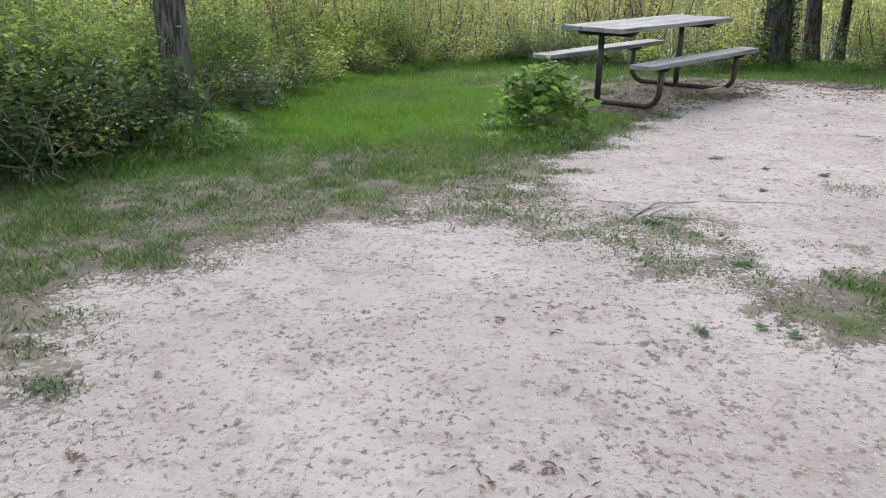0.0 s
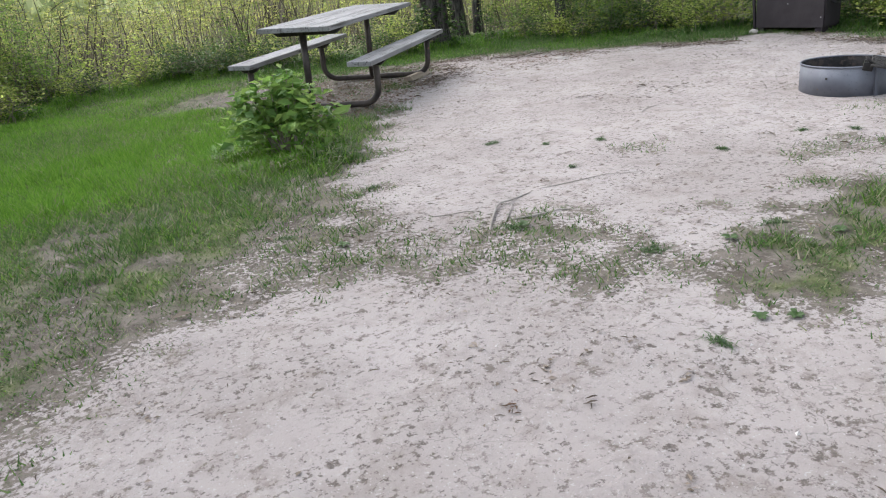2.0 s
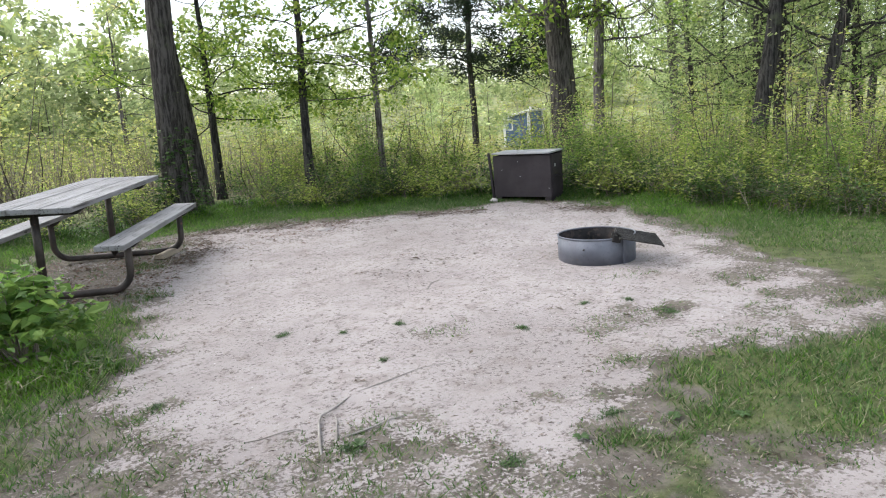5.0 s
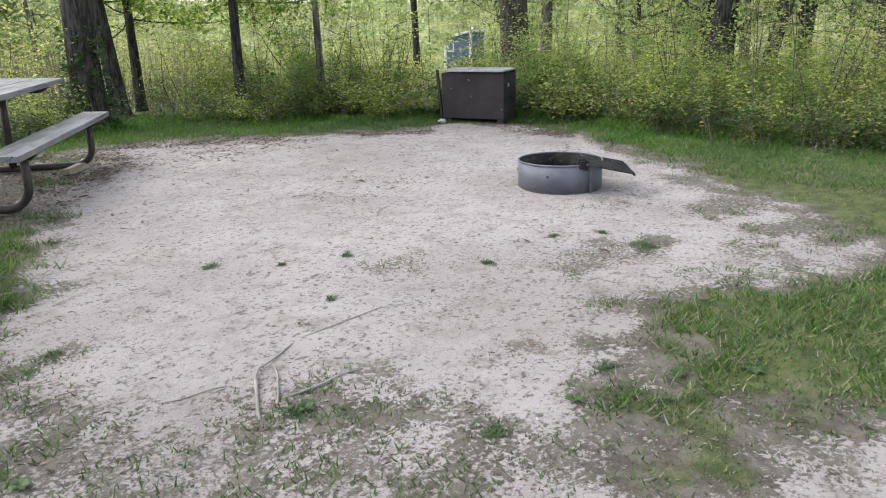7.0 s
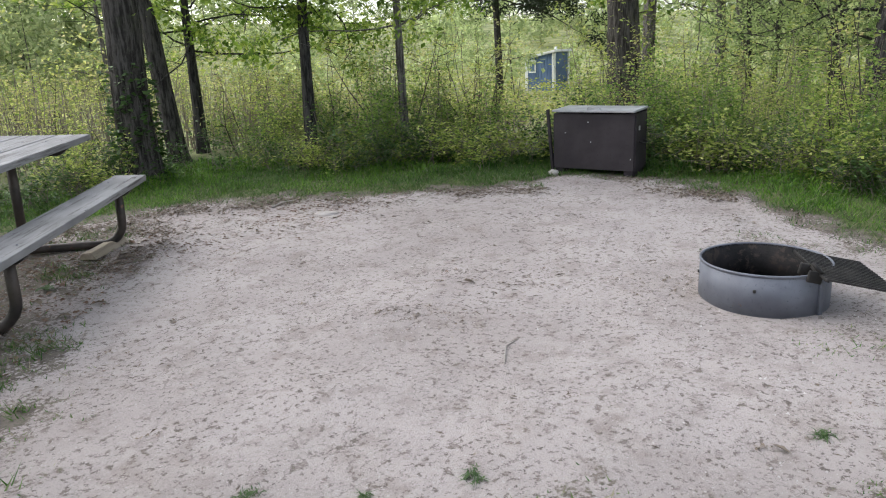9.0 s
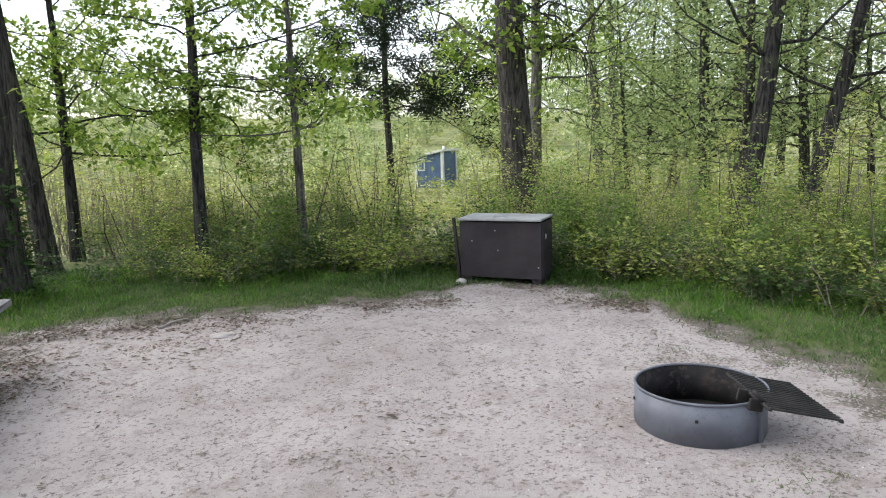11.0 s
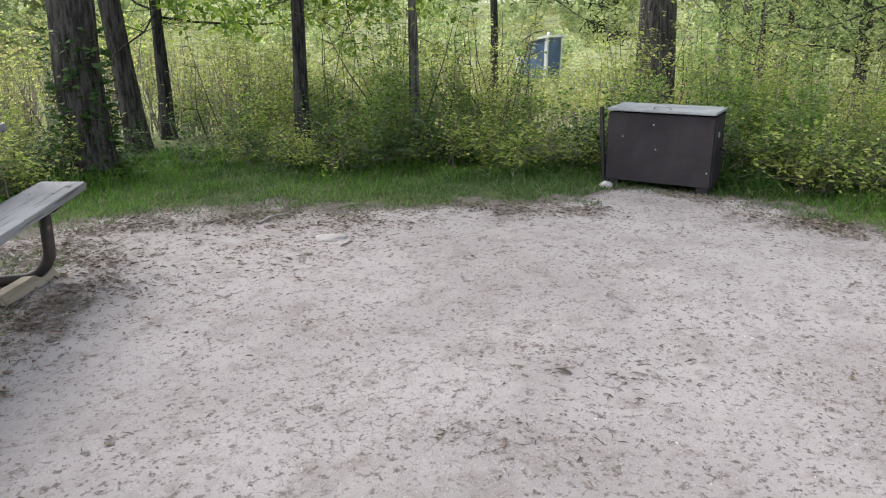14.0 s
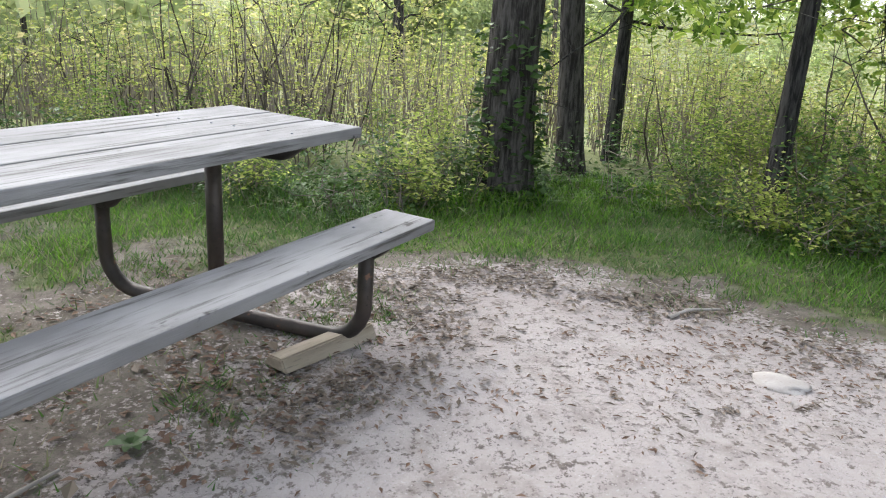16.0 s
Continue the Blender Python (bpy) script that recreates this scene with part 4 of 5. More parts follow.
def shrub_belt(count, depth_lo, depth_hi, variants, leaf_mat, label, group, seed, name="shrub", xr=(-5.5, 11.5), yr=(-1, 16), bark=TWIG, airy=True):
    rg = np.random.default_rng(seed)
    pts = []
    while len(pts) < count:
        x, y = rg.uniform(*xr), rg.uniform(*yr)
        d = float(shrub_depth(x, y))
        if name != "undergrowth_plant" and d > 0.9 and abs((x - 1.2) * 0.592 - (y - 4.0) * 0.806 + 0.05) < 0.45:
            continue
        if airy and rg.random() < 0.8 * meadow_side(x, y):
            continue
        if depth_lo < d < depth_hi and math.hypot(x - 4.35, y - 11.75) > 0.5 and math.hypot(x + 2.55, y - 6.5) > 0.75 and math.hypot(x - 5.35, y - 12.3) > 0.6:
            pts.append((x, y))
    firsts = []
    for k, (x, y) in enumerate(pts):
        s = (0.75 + 0.5 * rg.random()) * (1 - 0.14 * airy - 0.2 * airy * meadow_side(x, y))
        m = Matrix.Translation((x, y, on_ground(x, y))) @ Matrix.Rotation(rg.random() * 6.28, 4, "Z") @ Matrix.Diagonal((s, s, s * (0.85 + 0.3 * rg.random()), 1))
        if k < len(variants):
            base = thing(name, Matrix(), label, "shrub", group)
            wood, crown = shrub_geometry(**variants[k])
            array_part("stem_clump", wood, bark, base, flat=False)
            array_part("foliage", crown, leaf_mat, base)
            base.matrix_world = m
            firsts.append(base)
        else:
            c = copy_thing(firsts[k % len(firsts)], Matrix())
            c.matrix_basis = m


front = [dict(seed=400 + k, height=h, spread=0.42, stems=n, leaf_count=c, leaf_size=0.042, low=0.12, puff=0.06) for k, (h, n, c) in enumerate([(0.75, 11, 980), (0.95, 12, 1080), (0.65, 10, 900), (1.2, 12, 960), (0.85, 12, 1080)])]
tall = front + [dict(seed=460 + k, height=h, spread=0.4, stems=13, leaf_count=420, leaf_size=0.05) for k, h in enumerate([1.35, 1.55])]
bare = [dict(seed=480 + k, height=h, spread=0.75, stems=7, leaf_count=240, leaf_size=0.05, low=0.45, thick=1.9) for k, h in enumerate([1.5, 1.8, 1.65, 2.0])]
shrub_belt(135, 0.55, 3.2, tall, SHRUB_LEAF, "yellow-green shrub with thin brown stems", "yellow-green shrubs round the site", 41)
shrub_belt(150, 0.32, 1.8, front, GREEN_SHRUB_LEAF, "leafy mid-green shrub with thin brown stems", "green shrubs round the site", 49)
shrub_belt(85, 0.7, 4.5, bare, FIELD_LEAF, "tall crooked dark-stemmed brush, sparsely leafed", "bare-stemmed brush behind the shrubs", 53, name="bare_shrub", bark=DARK_TWIG)
shrub_belt(45, 0.6, 4.0, bare, FIELD_LEAF, "tall bare-stemmed brush with thin yellow-green leaves", "bare-stemmed brush along the meadow", 54, name="bare_shrub", xr=(-4.5, 3.5), yr=(9, 16), bark=DARK_TWIG, airy=False)
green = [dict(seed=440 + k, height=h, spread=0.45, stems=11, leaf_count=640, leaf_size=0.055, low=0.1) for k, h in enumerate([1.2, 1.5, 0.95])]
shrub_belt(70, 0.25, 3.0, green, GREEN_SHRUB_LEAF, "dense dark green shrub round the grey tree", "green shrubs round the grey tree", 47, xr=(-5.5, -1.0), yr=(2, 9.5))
low = [dict(seed=420 + k, height=h, spread=0.3, stems=6, leaf_count=400, leaf_size=0.040, low=0.05) for k, h in enumerate([0.42, 0.55, 0.33])]
shrub_belt(110, -0.1, 0.6, low, SHRUB_LEAF, "low yellow-green undergrowth plant at the shrubs' foot", "pale undergrowth along the shrubs", 43, name="undergrowth_plant", yr=(1, 14), airy=False)
shrub_belt(110, -0.2, 0.35, low, IVY, "low dark green undergrowth plant at the shrubs' foot", "dark undergrowth along the shrubs", 44, name="undergrowth_plant", yr=(1, 14), airy=False)


def brush_field():
    """The meadow of thin stems and yellow-green leaves behind the first shrubs."""
    rg = np.random.default_rng(77)
    n = 8300
    a, d = rg.uniform(radians(-20), radians(190), n), 8 + 76 * rg.random(n) ** 1.15
    x, y = 2 + d * np.cos(a), 5 + d * np.sin(a)
    keep = shrub_depth(x, y) > 1.6
    x, y, d = x[keep], y[keep], d[keep]
    z = ground_z(x, y)
    h = (0.6 + 0.8 * rg.random(len(x))) * (0.7 + 0.6 * vnoise(x, y, 3.0, 2))
    thick = smooth(vnoise(x, y, 2.6, 4) + 0.4 * vnoise(x, y, 9.0, 5), 0.62, 0.95) * smooth(d, 12, 18)
    h = h * (1 + 0.9 * thick)
    h = h * (1 - 0.55 * smooth(np.degrees(np.arctan2(y - 4, x - 1)), 62, 46))
    # an old path runs out towards the hut
    h = h * (1 - 0.35 * smooth(np.abs((x - 1.2) * 0.592 - (y - 4.0) * 0.806), 1.6, 0.5))
    wood = []
    for k in np.nonzero(d < 26)[0]:
        for s in range(5 if d[k] < 15 else 3):
            b = np.array([x[k] + rg.normal(0, 0.2), y[k] + rg.normal(0, 0.2), z[k] - 0.05])
            t = b + np.array([rg.normal(0, 0.16), rg.normal(0, 0.16), h[k] * (0.8 + 0.4 * rg.random())])
            wood.append(tube([b, (b + t) / 2 + rg.normal(0, 0.04, 3), t], [0.009, 0.007, 0.002], 3))
    per = np.where(d < 20, 38, np.where(d < 32, 26, 14))
    idx = np.repeat(np.arange(len(x)), per)
    m = len(idx)
    up = rg.random(m) ** 0.7
    c = np.stack([x[idx] + rg.normal(0, 0.33, m), y[idx] + rg.normal(0, 0.33, m), z[idx] + 0.15 + up * h[idx]], 1)
    size = (0.036 + 0.0032 * np.clip(d[idx], 0, 60)) * (0.7 + 0.6 * rg.random(m))
    ob = thing("meadow_brush", Matrix(), "yellow-green brush of thin stems filling the meadow", "brush", kind="stuff")
    tagged(array_part("brush_stems", joined(wood), PALE_TWIG, ob), kind="stuff")
    deep = rg.random(m) < 0.08 + 0.6 * thick[idx]
    tagged(array_part("brush_leaves", leaves(c[~deep], size[~deep], rg, 0.6), FIELD_LEAF, ob), kind="stuff")
    tagged(array_part("green_brush_leaves", leaves(c[deep], size[deep], rg, 0.6), SHRUB_LEAF, ob), kind="stuff")


brush_field()


def leafy_bush():
    base = thing("leafy_bush", Matrix.Translation((0.74, 6.45, on_ground(0.74, 6.45))), "bright green leafy bush beside the picnic table", "bush")
    rg = np.random.default_rng(88)
    wood, spots = [], []
    for k in range(26):
        a = rg.random() * 6.28
        r = 0.39 * math.sqrt(rg.random())
        tip = np.array([math.cos(a) * r, math.sin(a) * r, 0.56 * (1 - 0.7 * (r / 0.39) ** 2) + 0.08 * rg.random()])
        b = np.array([rg.normal(0, 0.05), rg.normal(0, 0.05), -0.02])
        mid = b * 0.5 + tip * 0.5 + np.array([0, 0, 0.06])
        wood.append(tube([b, mid, tip], [0.006, 0.004, 0.002], 4))
        spots += [mid, tip, tip, (mid + tip) / 2, tip * np.array([0.9, 0.9, 0.5])]
    spots = np.array(spots)
    c = spots[rg.integers(0, len(spots), 1250)] + rg.normal(0, 0.06, (1250, 3))
    c[:, 2] = 0.05 + 0.8 * np.maximum(c[:, 2], 0.04)
    array_part("stem_clump", joined(wood), TWIG, base, flat=False)
    array_part("foliage", leaves(c, 0.085, rg, width=0.62, droop=0.5, flatness=0.7), BUSH_LEAF, base)


leafy_bush()


def weed_patch():
    """Tall dark narrow-leaved weeds in front of the grey tree."""
    rg = np.random.default_rng(120)
    spots = []
    while len(spots) < 90:
        x, y = rg.uniform(-4.2, -1.5), rg.uniform(2.4, 7.0)
        if -0.15 < float(shrub_depth(x, y)) < 1.5 and math.hypot(x + 2.5, y - 6.4) > 0.5:
            spots.append((x, y))
    one = None
    for k, (x, y) in enumerate(spots):
        s = 0.7 + 0.6 * rg.random()
        m = Matrix.Translation((x, y, on_ground(x, y))) @ Matrix.Rotation(rg.random() * 6.28, 4, "Z") @ Matrix.Diagonal((s, s, s, 1))
        if one is None:
            one = thing("weed", Matrix(), "tall dark green narrow-leaved weed", "weed", "weeds before the grey tree")
            wood, c = [], []
            for q in range(7):
                b, t = rg.normal(0, 0.06, 3) * (1, 1, 0), rg.normal(0, 0.16, 3) * (1, 1, 0) + np.array([0, 0, 0.45 + 0.2 * rg.random()])
                wood.append(tube([b, (b + t) / 2, t], [0.005, 0.004, 0.002], 4))
                for f in np.linspace(0.25, 1.0, 16):
                    c.append(b + (t - b) * f + rg.normal(0, 0.035, 3))
            tagged(array_part("stem_clump", joined(wood), TWIG, one, flat=False), kind="stuff")
            array_part("foliage", leaves(np.array(c), 0.11, rg, 0.28, 0.1, 0.7), WEED_LEAF, one)
            one.matrix_world = m
        else:
            c2 = copy_thing(one, Matrix())
            c2.matrix_basis = m


weed_patch()


# ---- grass ----
def scatter(n, xr, yr, keep, rg):
    x, y = rg.uniform(*xr, n), rg.uniform(*yr, n)
    k = rg.random(n) < keep(x, y)
    return np.stack([x[k], y[k]], 1)


def lawn():
    rg = np.random.default_rng(99)
    ob = thing("grass", Matrix(), "short green grass and tufts round the bare sand", "grass", kind="stuff")

    def lush(x, y):
        g = turf(x, y)
        d = shrub_depth(x, y)
        clump = smooth(vnoise(x, y, 0.09, 3) + 0.5 * vnoise(x, y, 0.4, 4), 0.45, 0.95)
        full = smooth(g, 0.7, 1.0)
        worn = under_table(x, y)
        kept = sum(np.exp(-((x - px) ** 2 + (y - py) ** 2) / r ** 2) for px, py, r in ((1.95, 7.62, 0.2), (2.5, 8.68, 0.18), (2.66, 8.9, 0.15), (2.82, 9.72, 0.3), (3.2, 9.45, 0.2), (2.95, 9.32, 0.2)))
        worn = worn * (1 - np.minimum(kept * 1.3, 1))
        g = np.maximum(g, 0.9 * np.minimum(kept, 1))
        return g * (d < 0.6) * (1 - 0.92 * worn) * (0.12 + 0.88 * np.maximum(clump, full * (0.5 + 0.35 * smooth(y, 4.2, 6.0))))

    near = np.concatenate([scatter(130000, (-4.0, 9.2), (0.3, 12.8), lush, rg), scatter(340000, (-2.4, 4.8), (1.2, 9.4), lush, rg),
                           scatter(330000, (-2.5, 9.2), (3.0, 12.8), lambda x, y: (shrub_depth(x, y) > -1.9) * lush(x, y), rg)])
    x, y = near[:, 0], near[:, 1]
    d, g, z = shrub_depth(x, y), turf(x, y), ground_z(x, y)
    mound = np.exp(-((x - 0.78) ** 2 + (y - 6.35) ** 2) / 0.3)
    h = (0.016 + 0.026 * g + 0.045 * smooth(d, -0.7, -0.05) + 0.05 * smooth(d, -1.0, -0.2) * smooth(vnoise(x, y, 0.5, 3), 0.5, 0.85) + 0.07 * mound) * (0.35 + 1.3 * vnoise(x, y, 0.3, 5)) * (0.7 + 0.3 * smooth(y, 4.0, 6.0))
    w = 0.0030 + 0.0024 * smooth(h, 0.04, 0.12)
    chance = rg.random(len(near))
    rich = smooth(g, 0.75, 1.0) * smooth(vnoise(x, y, 0.9, 1), 0.2, 0.6)
    vivid = chance < (0.12 + 0.3 * smooth(y, 3.8, 5.5)) * rich + 0.5 * smooth(g, 0.8, 1.0) * smooth(x, 1.2, 0.4) * smooth(y, 4.4, 6.2) + 0.5 * mound + 0.12 * smooth(d, -1.3, -0.3)
    green = ~vivid & (chance < 0.66 + 0.2 * smooth(d, -1.6, -0.8))
    dry = ~vivid & ~green
    for name, k, mat, lean in (("lush_blades", vivid, VIVID_GRASS, 0.9), ("green_blades", green, GRASS, 1.2), ("dry_blades", dry, DRY_GRASS, 1.6)):
        tall = k & (h > 0.075)
        short = k & ~tall
        tagged(array_part(name, joined([blades(near[tall], z[tall], h[tall], rg, w[tall], lean), short_blades(near[short], z[short], h[short], rg, w[short] * 1.15, lean)]), mat, ob), kind="stuff")

    # coarser grass over the rest of the clearing
    def around(x, y):
        inner = (x > -4.0) & (x < 9.2) & (y > 0.3) & (y < 12.8)
        return (~inner) * (shrub_depth(x, y) < 0.8) * smooth(turf(x, y), 0.3, 0.8)

    far = scatter(60000, (-7, 10), (-9, 1), around, rg)
    far = far[far[:, 1] < 0.4]
    tagged(array_part("outer_blades", short_blades(far, ground_z(far[:, 0], far[:, 1]), 0.06, rg, 0.009, 1.0), GRASS, ob), kind="stuff")


lawn()


def litter():
    rg = np.random.default_rng(101)
    ob = thing("leaf_litter", Matrix(), "dark dry leaf scraps and straw strewn over the sand", "litter", kind="stuff")

    def where(x, y):
        clot = 0.7 * vnoise(x, y, 0.7, 2) + 0.5 * vnoise(x, y, 0.23, 0) + 0.06 * smooth(y, 6, 9.5)
        return (shrub_depth(x, y) < 0.8) * (0.04 + 0.96 * smooth(clot, 0.66, 1.0)) * (1 - 0.4 * turf(x, y))

    def laid(p, lift):
        return np.stack([p[:, 0], p[:, 1], ground_z(p[:, 0], p[:, 1]) + lift], 1)

    def clots(n, each, reach):
        c = scatter(n, (-3.0, 8.2), (0.6, 11.5), where, rg)
        c = np.repeat(c, rg.integers(1, each * 2, len(c)), axis=0)
        a = vnoise(c[:, 0], c[:, 1], 0.8, 1) * 6.0
        u, v = rg.normal(0, reach, len(c)), rg.normal(0, reach * 0.4, len(c))
        return c + np.stack([u * np.cos(a) - v * np.sin(a), u * np.sin(a) + v * np.cos(a)], 1)

    p = np.concatenate([scatter(12000, (-3.0, 8.2), (0.6, 11.5), where, rg), clots(4200, 7, 0.024)])
    tagged(array_part("leaf_scraps", leaves(laid(p, 0.004), 0.016, rg, 0.5, 0.1, 1.4, 0.8), LITTER, ob), kind="stuff")
    p = np.concatenate([scatter(22000, (-3.0, 8.2), (0.6, 11.5), where, rg), clots(3600, 4, 0.03)])
    tagged(array_part("straw_bits", leaves(laid(p, 0.004), 0.026, rg, 0.11, 0.05, 1.5, 0.7), LITTER, ob), kind="stuff")

    def drift(x, y):
        return np.maximum(np.exp(-((x - 4.5) / 0.6) ** 2 - ((y - 8.85) / 0.35) ** 2), 0.55 * np.exp(-((x - 3.25) / 0.5) ** 2 - ((y - 8.6) / 0.3) ** 2)) * vnoise(x, y, 0.15, 1) * 1.3

    p = np.concatenate([scatter(14000, (2.5, 6.0), (7.8, 10.0), drift, rg), clots(500, 8, 0.026)])
    tagged(array_part("reddish_scraps", leaves(laid(p, 0.005), 0.024, rg, 0.3, 0.1, 1.35, 0.8), BROWN_LITTER, ob), kind="stuff")

    def verge(x, y):
        return np.exp(-((edge_distance(SAND, x, y) + 0.05) / 0.22) ** 2) * smooth(x + y, 10.0, 12.0) * smooth(vnoise(x, y, 0.35, 4), 0.3, 0.8)

    p = scatter(110000, (2.5, 7.6), (5.5, 10.6), verge, rg)
    tagged(array_part("verge_scraps", leaves(laid(p, 0.008), 0.028, rg, 0.4, 0.1, 1.3, 0.8), LITTER, ob), kind="stuff")

    def beneath(x, y):
        u, v = (x - 2.0) * 0.645 + (y - 8.81) * 0.764, (x - 2.0) * 0.764 - (y - 8.81) * 0.645
        return smooth(np.abs(u), 1.4, 1.0) * smooth(np.abs(v - 0.05), 0.95, 0.6) * vnoise(x, y, 0.2, 3)

    p = scatter(11000, (0.3, 3.8), (7.0, 10.6), beneath, rg)
    tagged(array_part("brown_scraps", leaves(laid(p, 0.006), 0.03, rg, 0.5, 0.1, 1.3, 0.7), BROWN_LITTER, ob), kind="stuff")
    p = np.concatenate([scatter(420, (0.3, 3.8), (7.0, 10.6), beneath, rg), scatter(3500, (-3, 9.2), (1, 13), lambda x, y: 0.015 + 0.9 * (shrub_depth(x, y) > -0.35) * (shrub_depth(x, y) < 1.2), rg)])
    tagged(array_part("pale_leaves", leaves(laid(p, 0.012), 0.06, rg, 0.55, 0.1, 1.1, 0.4), PALE_LITTER, ob), kind="stuff")


litter()


def tuft(where, size, label, mat, k):
    """A small clump of short blades on its own out on the sand."""
    rg = np.random.default_rng(500 + k)
    n = int(150 * size / 0.06)
    p = rg.normal(0, 1, (n, 2)) * np.array([size, size * 0.55]) * 0.6
    ob = thing("grass_tuft", Matrix.Translation((*where, on_ground(*where))) @ Matrix.Rotation(rg.random() * 3, 4, "Z"), label, "grass tuft", "lone tufts on the sand")
    tagged(array_part("blade_clump", blades(p, np.zeros(n), 0.022, rg, 0.0022, 1.8), mat, ob), kind="stuff")


for k, (x, y, s) in enumerate([(2.01, 5.57, 0.06), (2.28, 5.28, 0.03), (2.6, 5.09, 0.045), (2.98, 4.37, 0.05), (3.6, 4.33, 0.035), (3.82, 4.12, 0.04), (3.74, 3.77, 0.09), (1.26, 3.91, 0.06),
                               (0.31, 4.49, 0.07), (0.95, 5.07, 0.05), (1.58, 3.3, 0.07), (1.23, 2.55, 0.04), (2.06, 4.62, 0.03), (-0.87, 1.94, 0.09), (2.19, 3.24, 0.07)]):
    tuft((x, y), s * 0.85, "small flattened tuft of grey-green grass on sand", WEED_LEAF, k)


def gravel():
    """Pale chips of stone lying loose on the trodden sand."""
    rg = np.random.default_rng(140)
    p = scatter(9000, (-0.8, 7.0), (0.9, 9.6), lambda x, y: (turf(x, y) < 0.3) * (0.12 + 0.6 * np.exp(-((x - 4.6) ** 2 + (y - 4.7) ** 2) / 1.5)), rg)
    n = len(p)
    s = (0.003 + 0.006 * rg.random(n) ** 2)[:, None]
    c = np.stack([p[:, 0], p[:, 1], ground_z(p[:, 0], p[:, 1])], 1)
    a = rg.random(n)[:, None] * 6.28
    ring = [c + s * np.concatenate([np.cos(a + k * 2.09) * (0.7 + 0.6 * rg.random((n, 1))), np.sin(a + k * 2.09) * (0.7 + 0.6 * rg.random((n, 1))), -0.2 + 0 * a], 1) for k in range(3)]
    top = c + s * np.concatenate([rg.normal(0, 0.2, (n, 2)), 0.7 + 0.4 * rg.random((n, 1))], 1)
    v = np.stack([*ring, top], 1).reshape(-1, 3)
    o = np.arange(n)[:, None] * 4
    f = np.concatenate([o + np.array([[0, 1, 3]]), o + np.array([[1, 2, 3]]), o + np.array([[2, 0, 3]])], 0)
    tagged(array_part("gravel", (v, f), GREY_STONE), "loose pale stone chips on the sand", "gravel", kind="stuff")


gravel()


def broadleaf_weed(where, size, k):
    rg = np.random.default_rng(700 + k)
    ob = thing("broadleaf_weed", Matrix.Translation((*where, on_ground(*where) + 0.004)), "small flat rosette of broad green leaves", "weed", "rosettes of broad leaves")
    for j in range(7):
        a = j * 0.9 + rg.normal(0, 0.15)
        ln = size * (0.8 + 0.5 * rg.random())
        d = np.array([math.cos(a), math.sin(a), 0])
        s = np.array([-d[1], d[0], 0]) * ln * 0.24
        up = np.array([0, 0, 1.0])
        rows = [d * ln * f + up * ln * h + s * w * e for f, h, w in ((0.05, 0.02, 0.25), (0.35, 0.22, 0.9), (0.7, 0.3, 1.0), (1.0, 0.2, 0.08)) for e in (-1, 1)]
        array_part("leaf", (np.array(rows), [(0, 1, 3, 2), (2, 3, 5, 4), (4, 5, 7, 6)]), WEED_LEAF, ob)


for k, (x, y, s) in enumerate([(2.3, 8.5, 0.09), (1.3, 3.9, 0.05), (1.55, 2.55, 0.045), (1.45, 2.6, 0.04), (2.3, 3.0, 0.05), (2.5, 2.8, 0.05), (0.5, 4.2, 0.045), (3.3, 3.0, 0.05), (0.35, 5.6, 0.05), (1.9, 3.2, 0.05)]):
    broadleaf_weed((x, y), s * 0.75, k)


# ---- small things ----
def wood_chock():
    v = [(-0.19, -0.055, 0), (0.19, -0.055, 0), (0.19, 0.055, 0), (-0.19, 0.055, 0), (-0.19, -0.03, 0.055), (0.18, -0.035, 0.075), (0.18, 0.03, 0.07), (-0.19, 0.035, 0.05)]
    bm = bmesh.new()
    vs = [bm.verts.new(p) for p in v]
    for f in ((0, 3, 2, 1), (4, 5, 6, 7), (0, 1, 5, 4), (1, 2, 6, 5), (2, 3, 7, 6), (3, 0, 4, 7)):
        bm.faces.new([vs[i] for i in f])
    bmesh.ops.bevel(bm, geom=list(bm.edges), offset=0.006, segments=2, affect="EDGES")
    ob = part("wood_chock", bm, SPLIT_WOOD, flat=True)
    ob.matrix_world = pose(2.885, 9.08, on_ground(2.885, 9.08) - 0.006, 0, 0, 40) @ Matrix.Diagonal((1.25, 1.2, 0.9, 1))
    tagged(ob, "pale split log wedged under the table frame", "firewood")


wood_chock()


def root(name, pts, r, label):
    p = np.array([(x, y, on_ground(x, y) + dz) for x, y, dz in pts])
    ob = array_part(name, tube(p, np.linspace(r, r * 0.4, len(p)), 8, 0.25, 4), DRY_TWIG, flat=False)
    return tagged(ob, label, "root")


root("exposed_root", [(1.16, 3.97, -0.004), (1.22, 4.06, 0.008), (1.33, 4.22, 0.014), (1.38, 4.27, 0.016), (1.45, 4.3, 0.012), (1.6, 4.37, 0.004), (1.68, 4.4, -0.006)], 0.0075, "bleached tree root lying bare on the sand")
root("exposed_root", [(1.25, 3.99, -0.004), (1.31, 4.06, 0.008), (1.4, 4.18, 0.01), (1.46, 4.29, 0.006)], 0.0055, "thin bleached root beside the larger one")
root("exposed_root", [(1.3, 4.03, -0.004), (1.36, 4.0, 0.006), (1.46, 3.98, 0.008), (1.56, 3.99, 0.006), (1.68, 3.96, -0.004)], 0.006, "thin bleached root half buried in the sand")
root("exposed_root", [(0.98, 4.37, -0.003), (1.08, 4.31, 0.003), (1.19, 4.28, 0.005), (1.3, 4.24, -0.003)], 0.0032, "grey root just breaking the sandy surface")
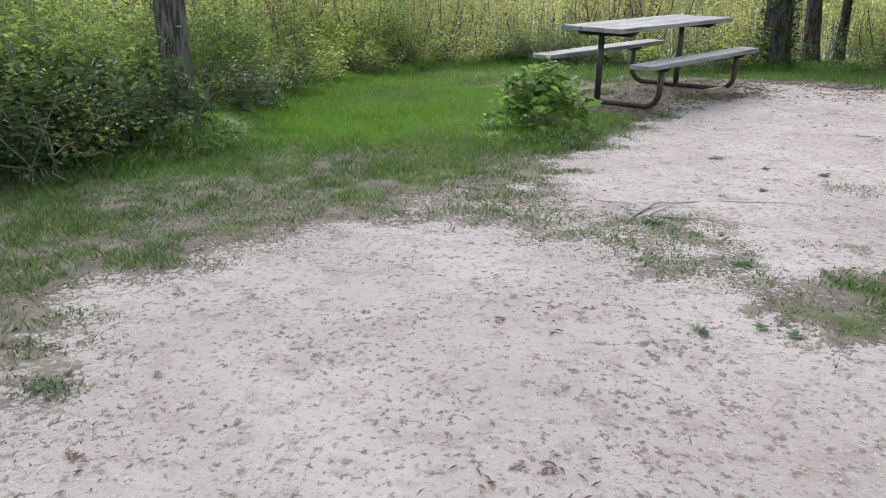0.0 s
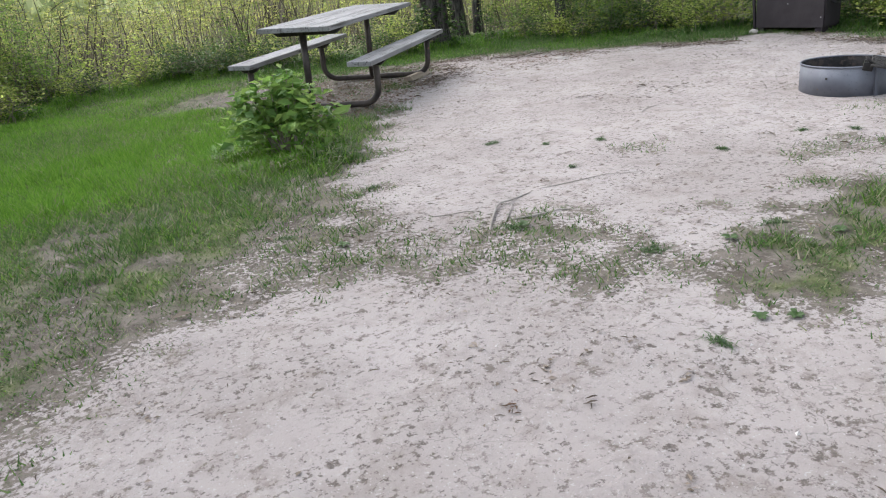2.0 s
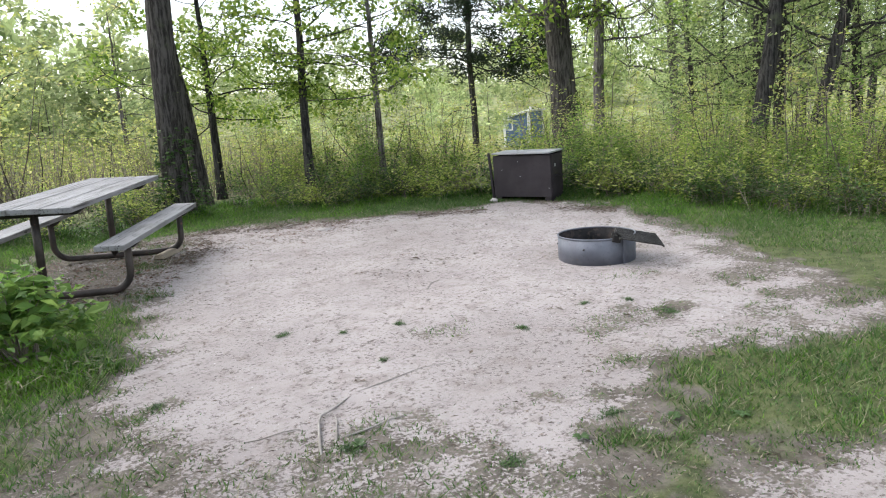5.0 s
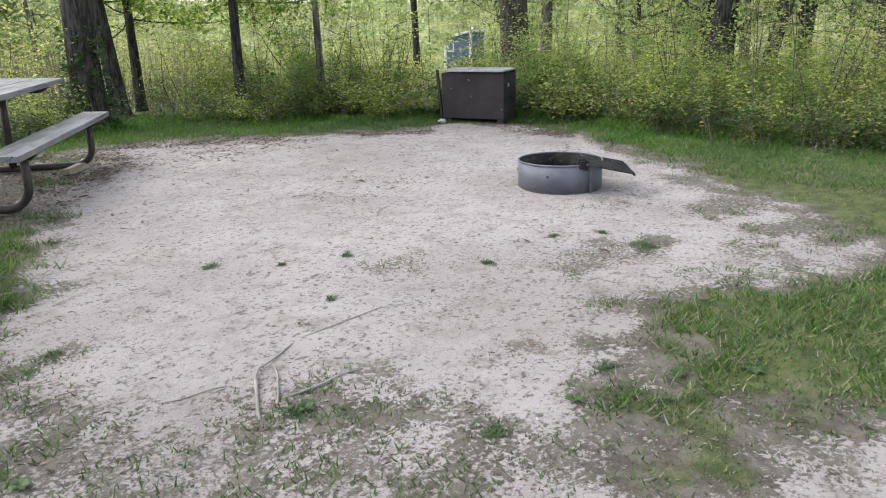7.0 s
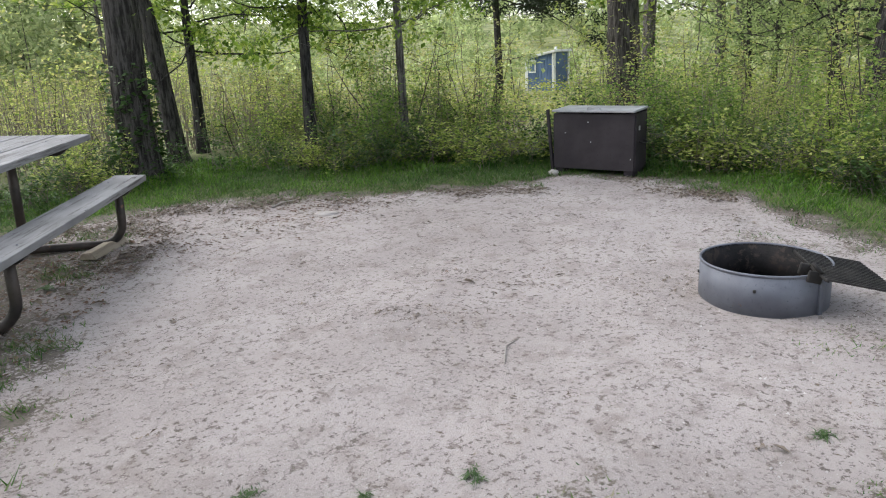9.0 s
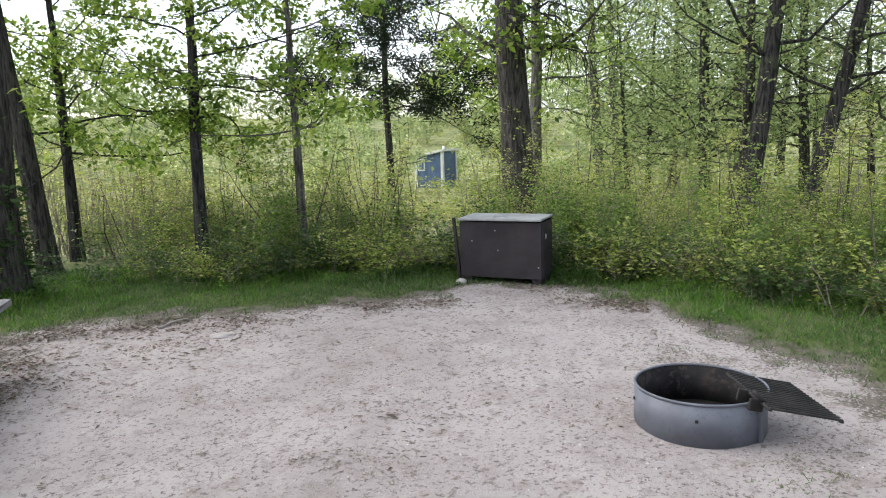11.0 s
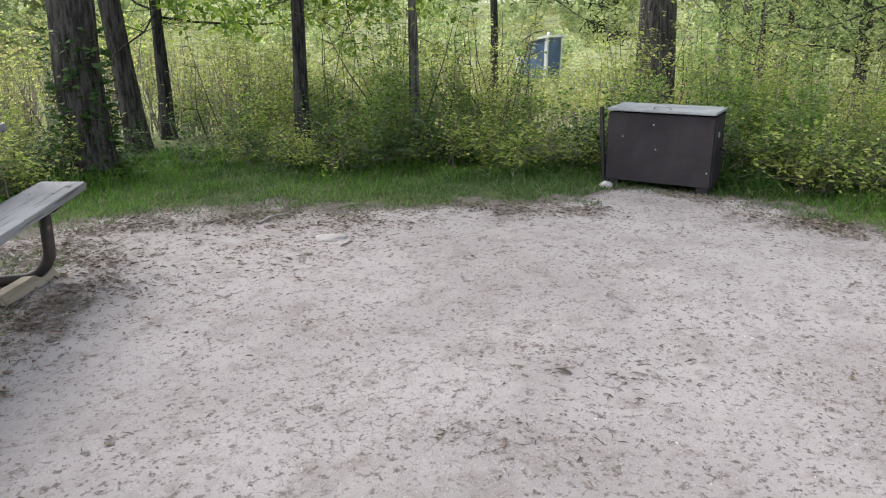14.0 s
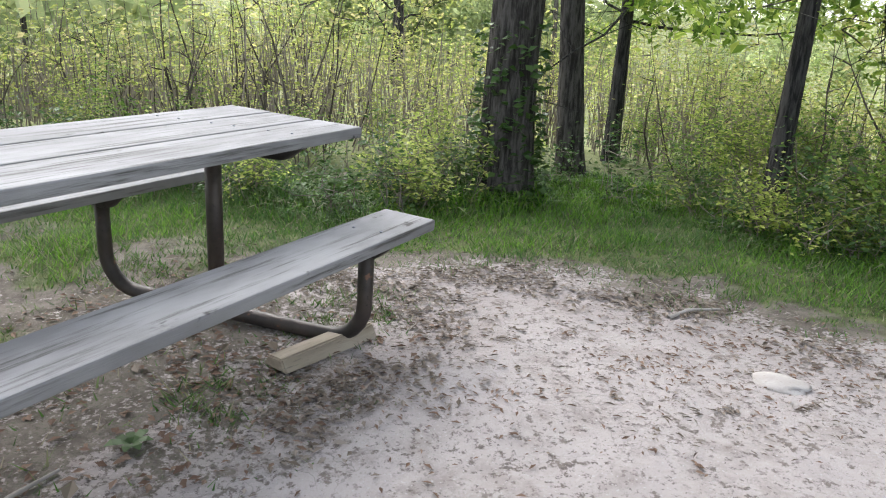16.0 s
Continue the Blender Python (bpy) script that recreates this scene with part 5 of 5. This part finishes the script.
root("exposed_root", [(1.7, 4.4, -0.003), (1.91, 4.38, 0.004), (2.1, 4.35, 0.004), (2.46, 4.21, -0.003)], 0.003, "long thin root just breaking the sandy surface")
root("fallen_stick", [(1.9, 7.91, 0.01), (1.97, 8.12, 0.01), (2.04, 8.28, 0.01), (2.13, 8.39, 0.01)], 0.012, "dry crooked stick lying beside the table")
root("fallen_stick", [(3.35, 5.6, 0.003), (3.5, 5.72, 0.005), (3.62, 5.74, 0.003)], 0.004, "short dark twig lying on the sand")
root("fallen_stick", [(4.45, 9.3, 0.005), (4.58, 9.36, 0.012), (4.75, 9.36, 0.006)], 0.012, "broken dark stick lying by the grass edge")


def hut():
    """A small blue board hut with white corner trim and a roof that rises to one side."""
    x, y = 26.8, 23.3
    m = Matrix.Translation((x, y, on_ground(x, y))) @ Matrix.Rotation(radians(-81), 4, "Z")
    base = thing("blue_hut", m, "small blue board hut with white trim in the brush", "hut")
    w, d, h, slope = 1.3, 1.28, 1.42, 0.19
    for k in range(9):
        px = -w / 2 + (k + 0.5) * w / 9
        hk = h + slope * px
        part("front_board", box_mesh((w / 9 - 0.008, 0.03, hk), (px, -d / 2, hk / 2), bevel=0.004), BLUE, base, flat=True)
        part("back_board", box_mesh((w / 9 - 0.008, 0.03, hk), (px, d / 2, hk / 2), bevel=0.004), BLUE, base, flat=True)
        for e in (-1, 1):
            he = h + slope * e * w / 2
            part("side_board", box_mesh((0.03, d / 9 - 0.008, he), (e * w / 2, -d / 2 + (k + 0.5) * d / 9, he / 2), bevel=0.004), BLUE, base, flat=True)
    for ex in (-1, 1):
        for ey in (-1, 1):
            he = h + slope * ex * w / 2
            part("corner_trim", box_mesh((0.12, 0.12, he), (ex * (w / 2 - 0.01), ey * (d / 2 - 0.01), he / 2), bevel=0.008), WHITE, base, flat=True)
    part("roof", box_mesh((w + 0.26, d + 0.26, 0.09), (0, 0, h + 0.055), Matrix.Rotation(-math.atan(slope), 4, "Y")), WHITE, base, "white-edged sloping roof", flat=True)
    win = part("window_frame", box_mesh((0.34, 0.05, 0.52), (-0.36, -d / 2 - 0.02, h - 0.42)), WHITE, base, flat=True)
    part("window_pane", box_mesh((0.22, 0.06, 0.40), (-0.36, -d / 2 - 0.022, h - 0.42)), BLUE, win, flat=True)
    part("vent_pipe", pipe_mesh([(0.3, 0.2, h), (0.3, 0.2, h + 0.36)], 0.06), WHITE, base, "white vent pipe")


hut()
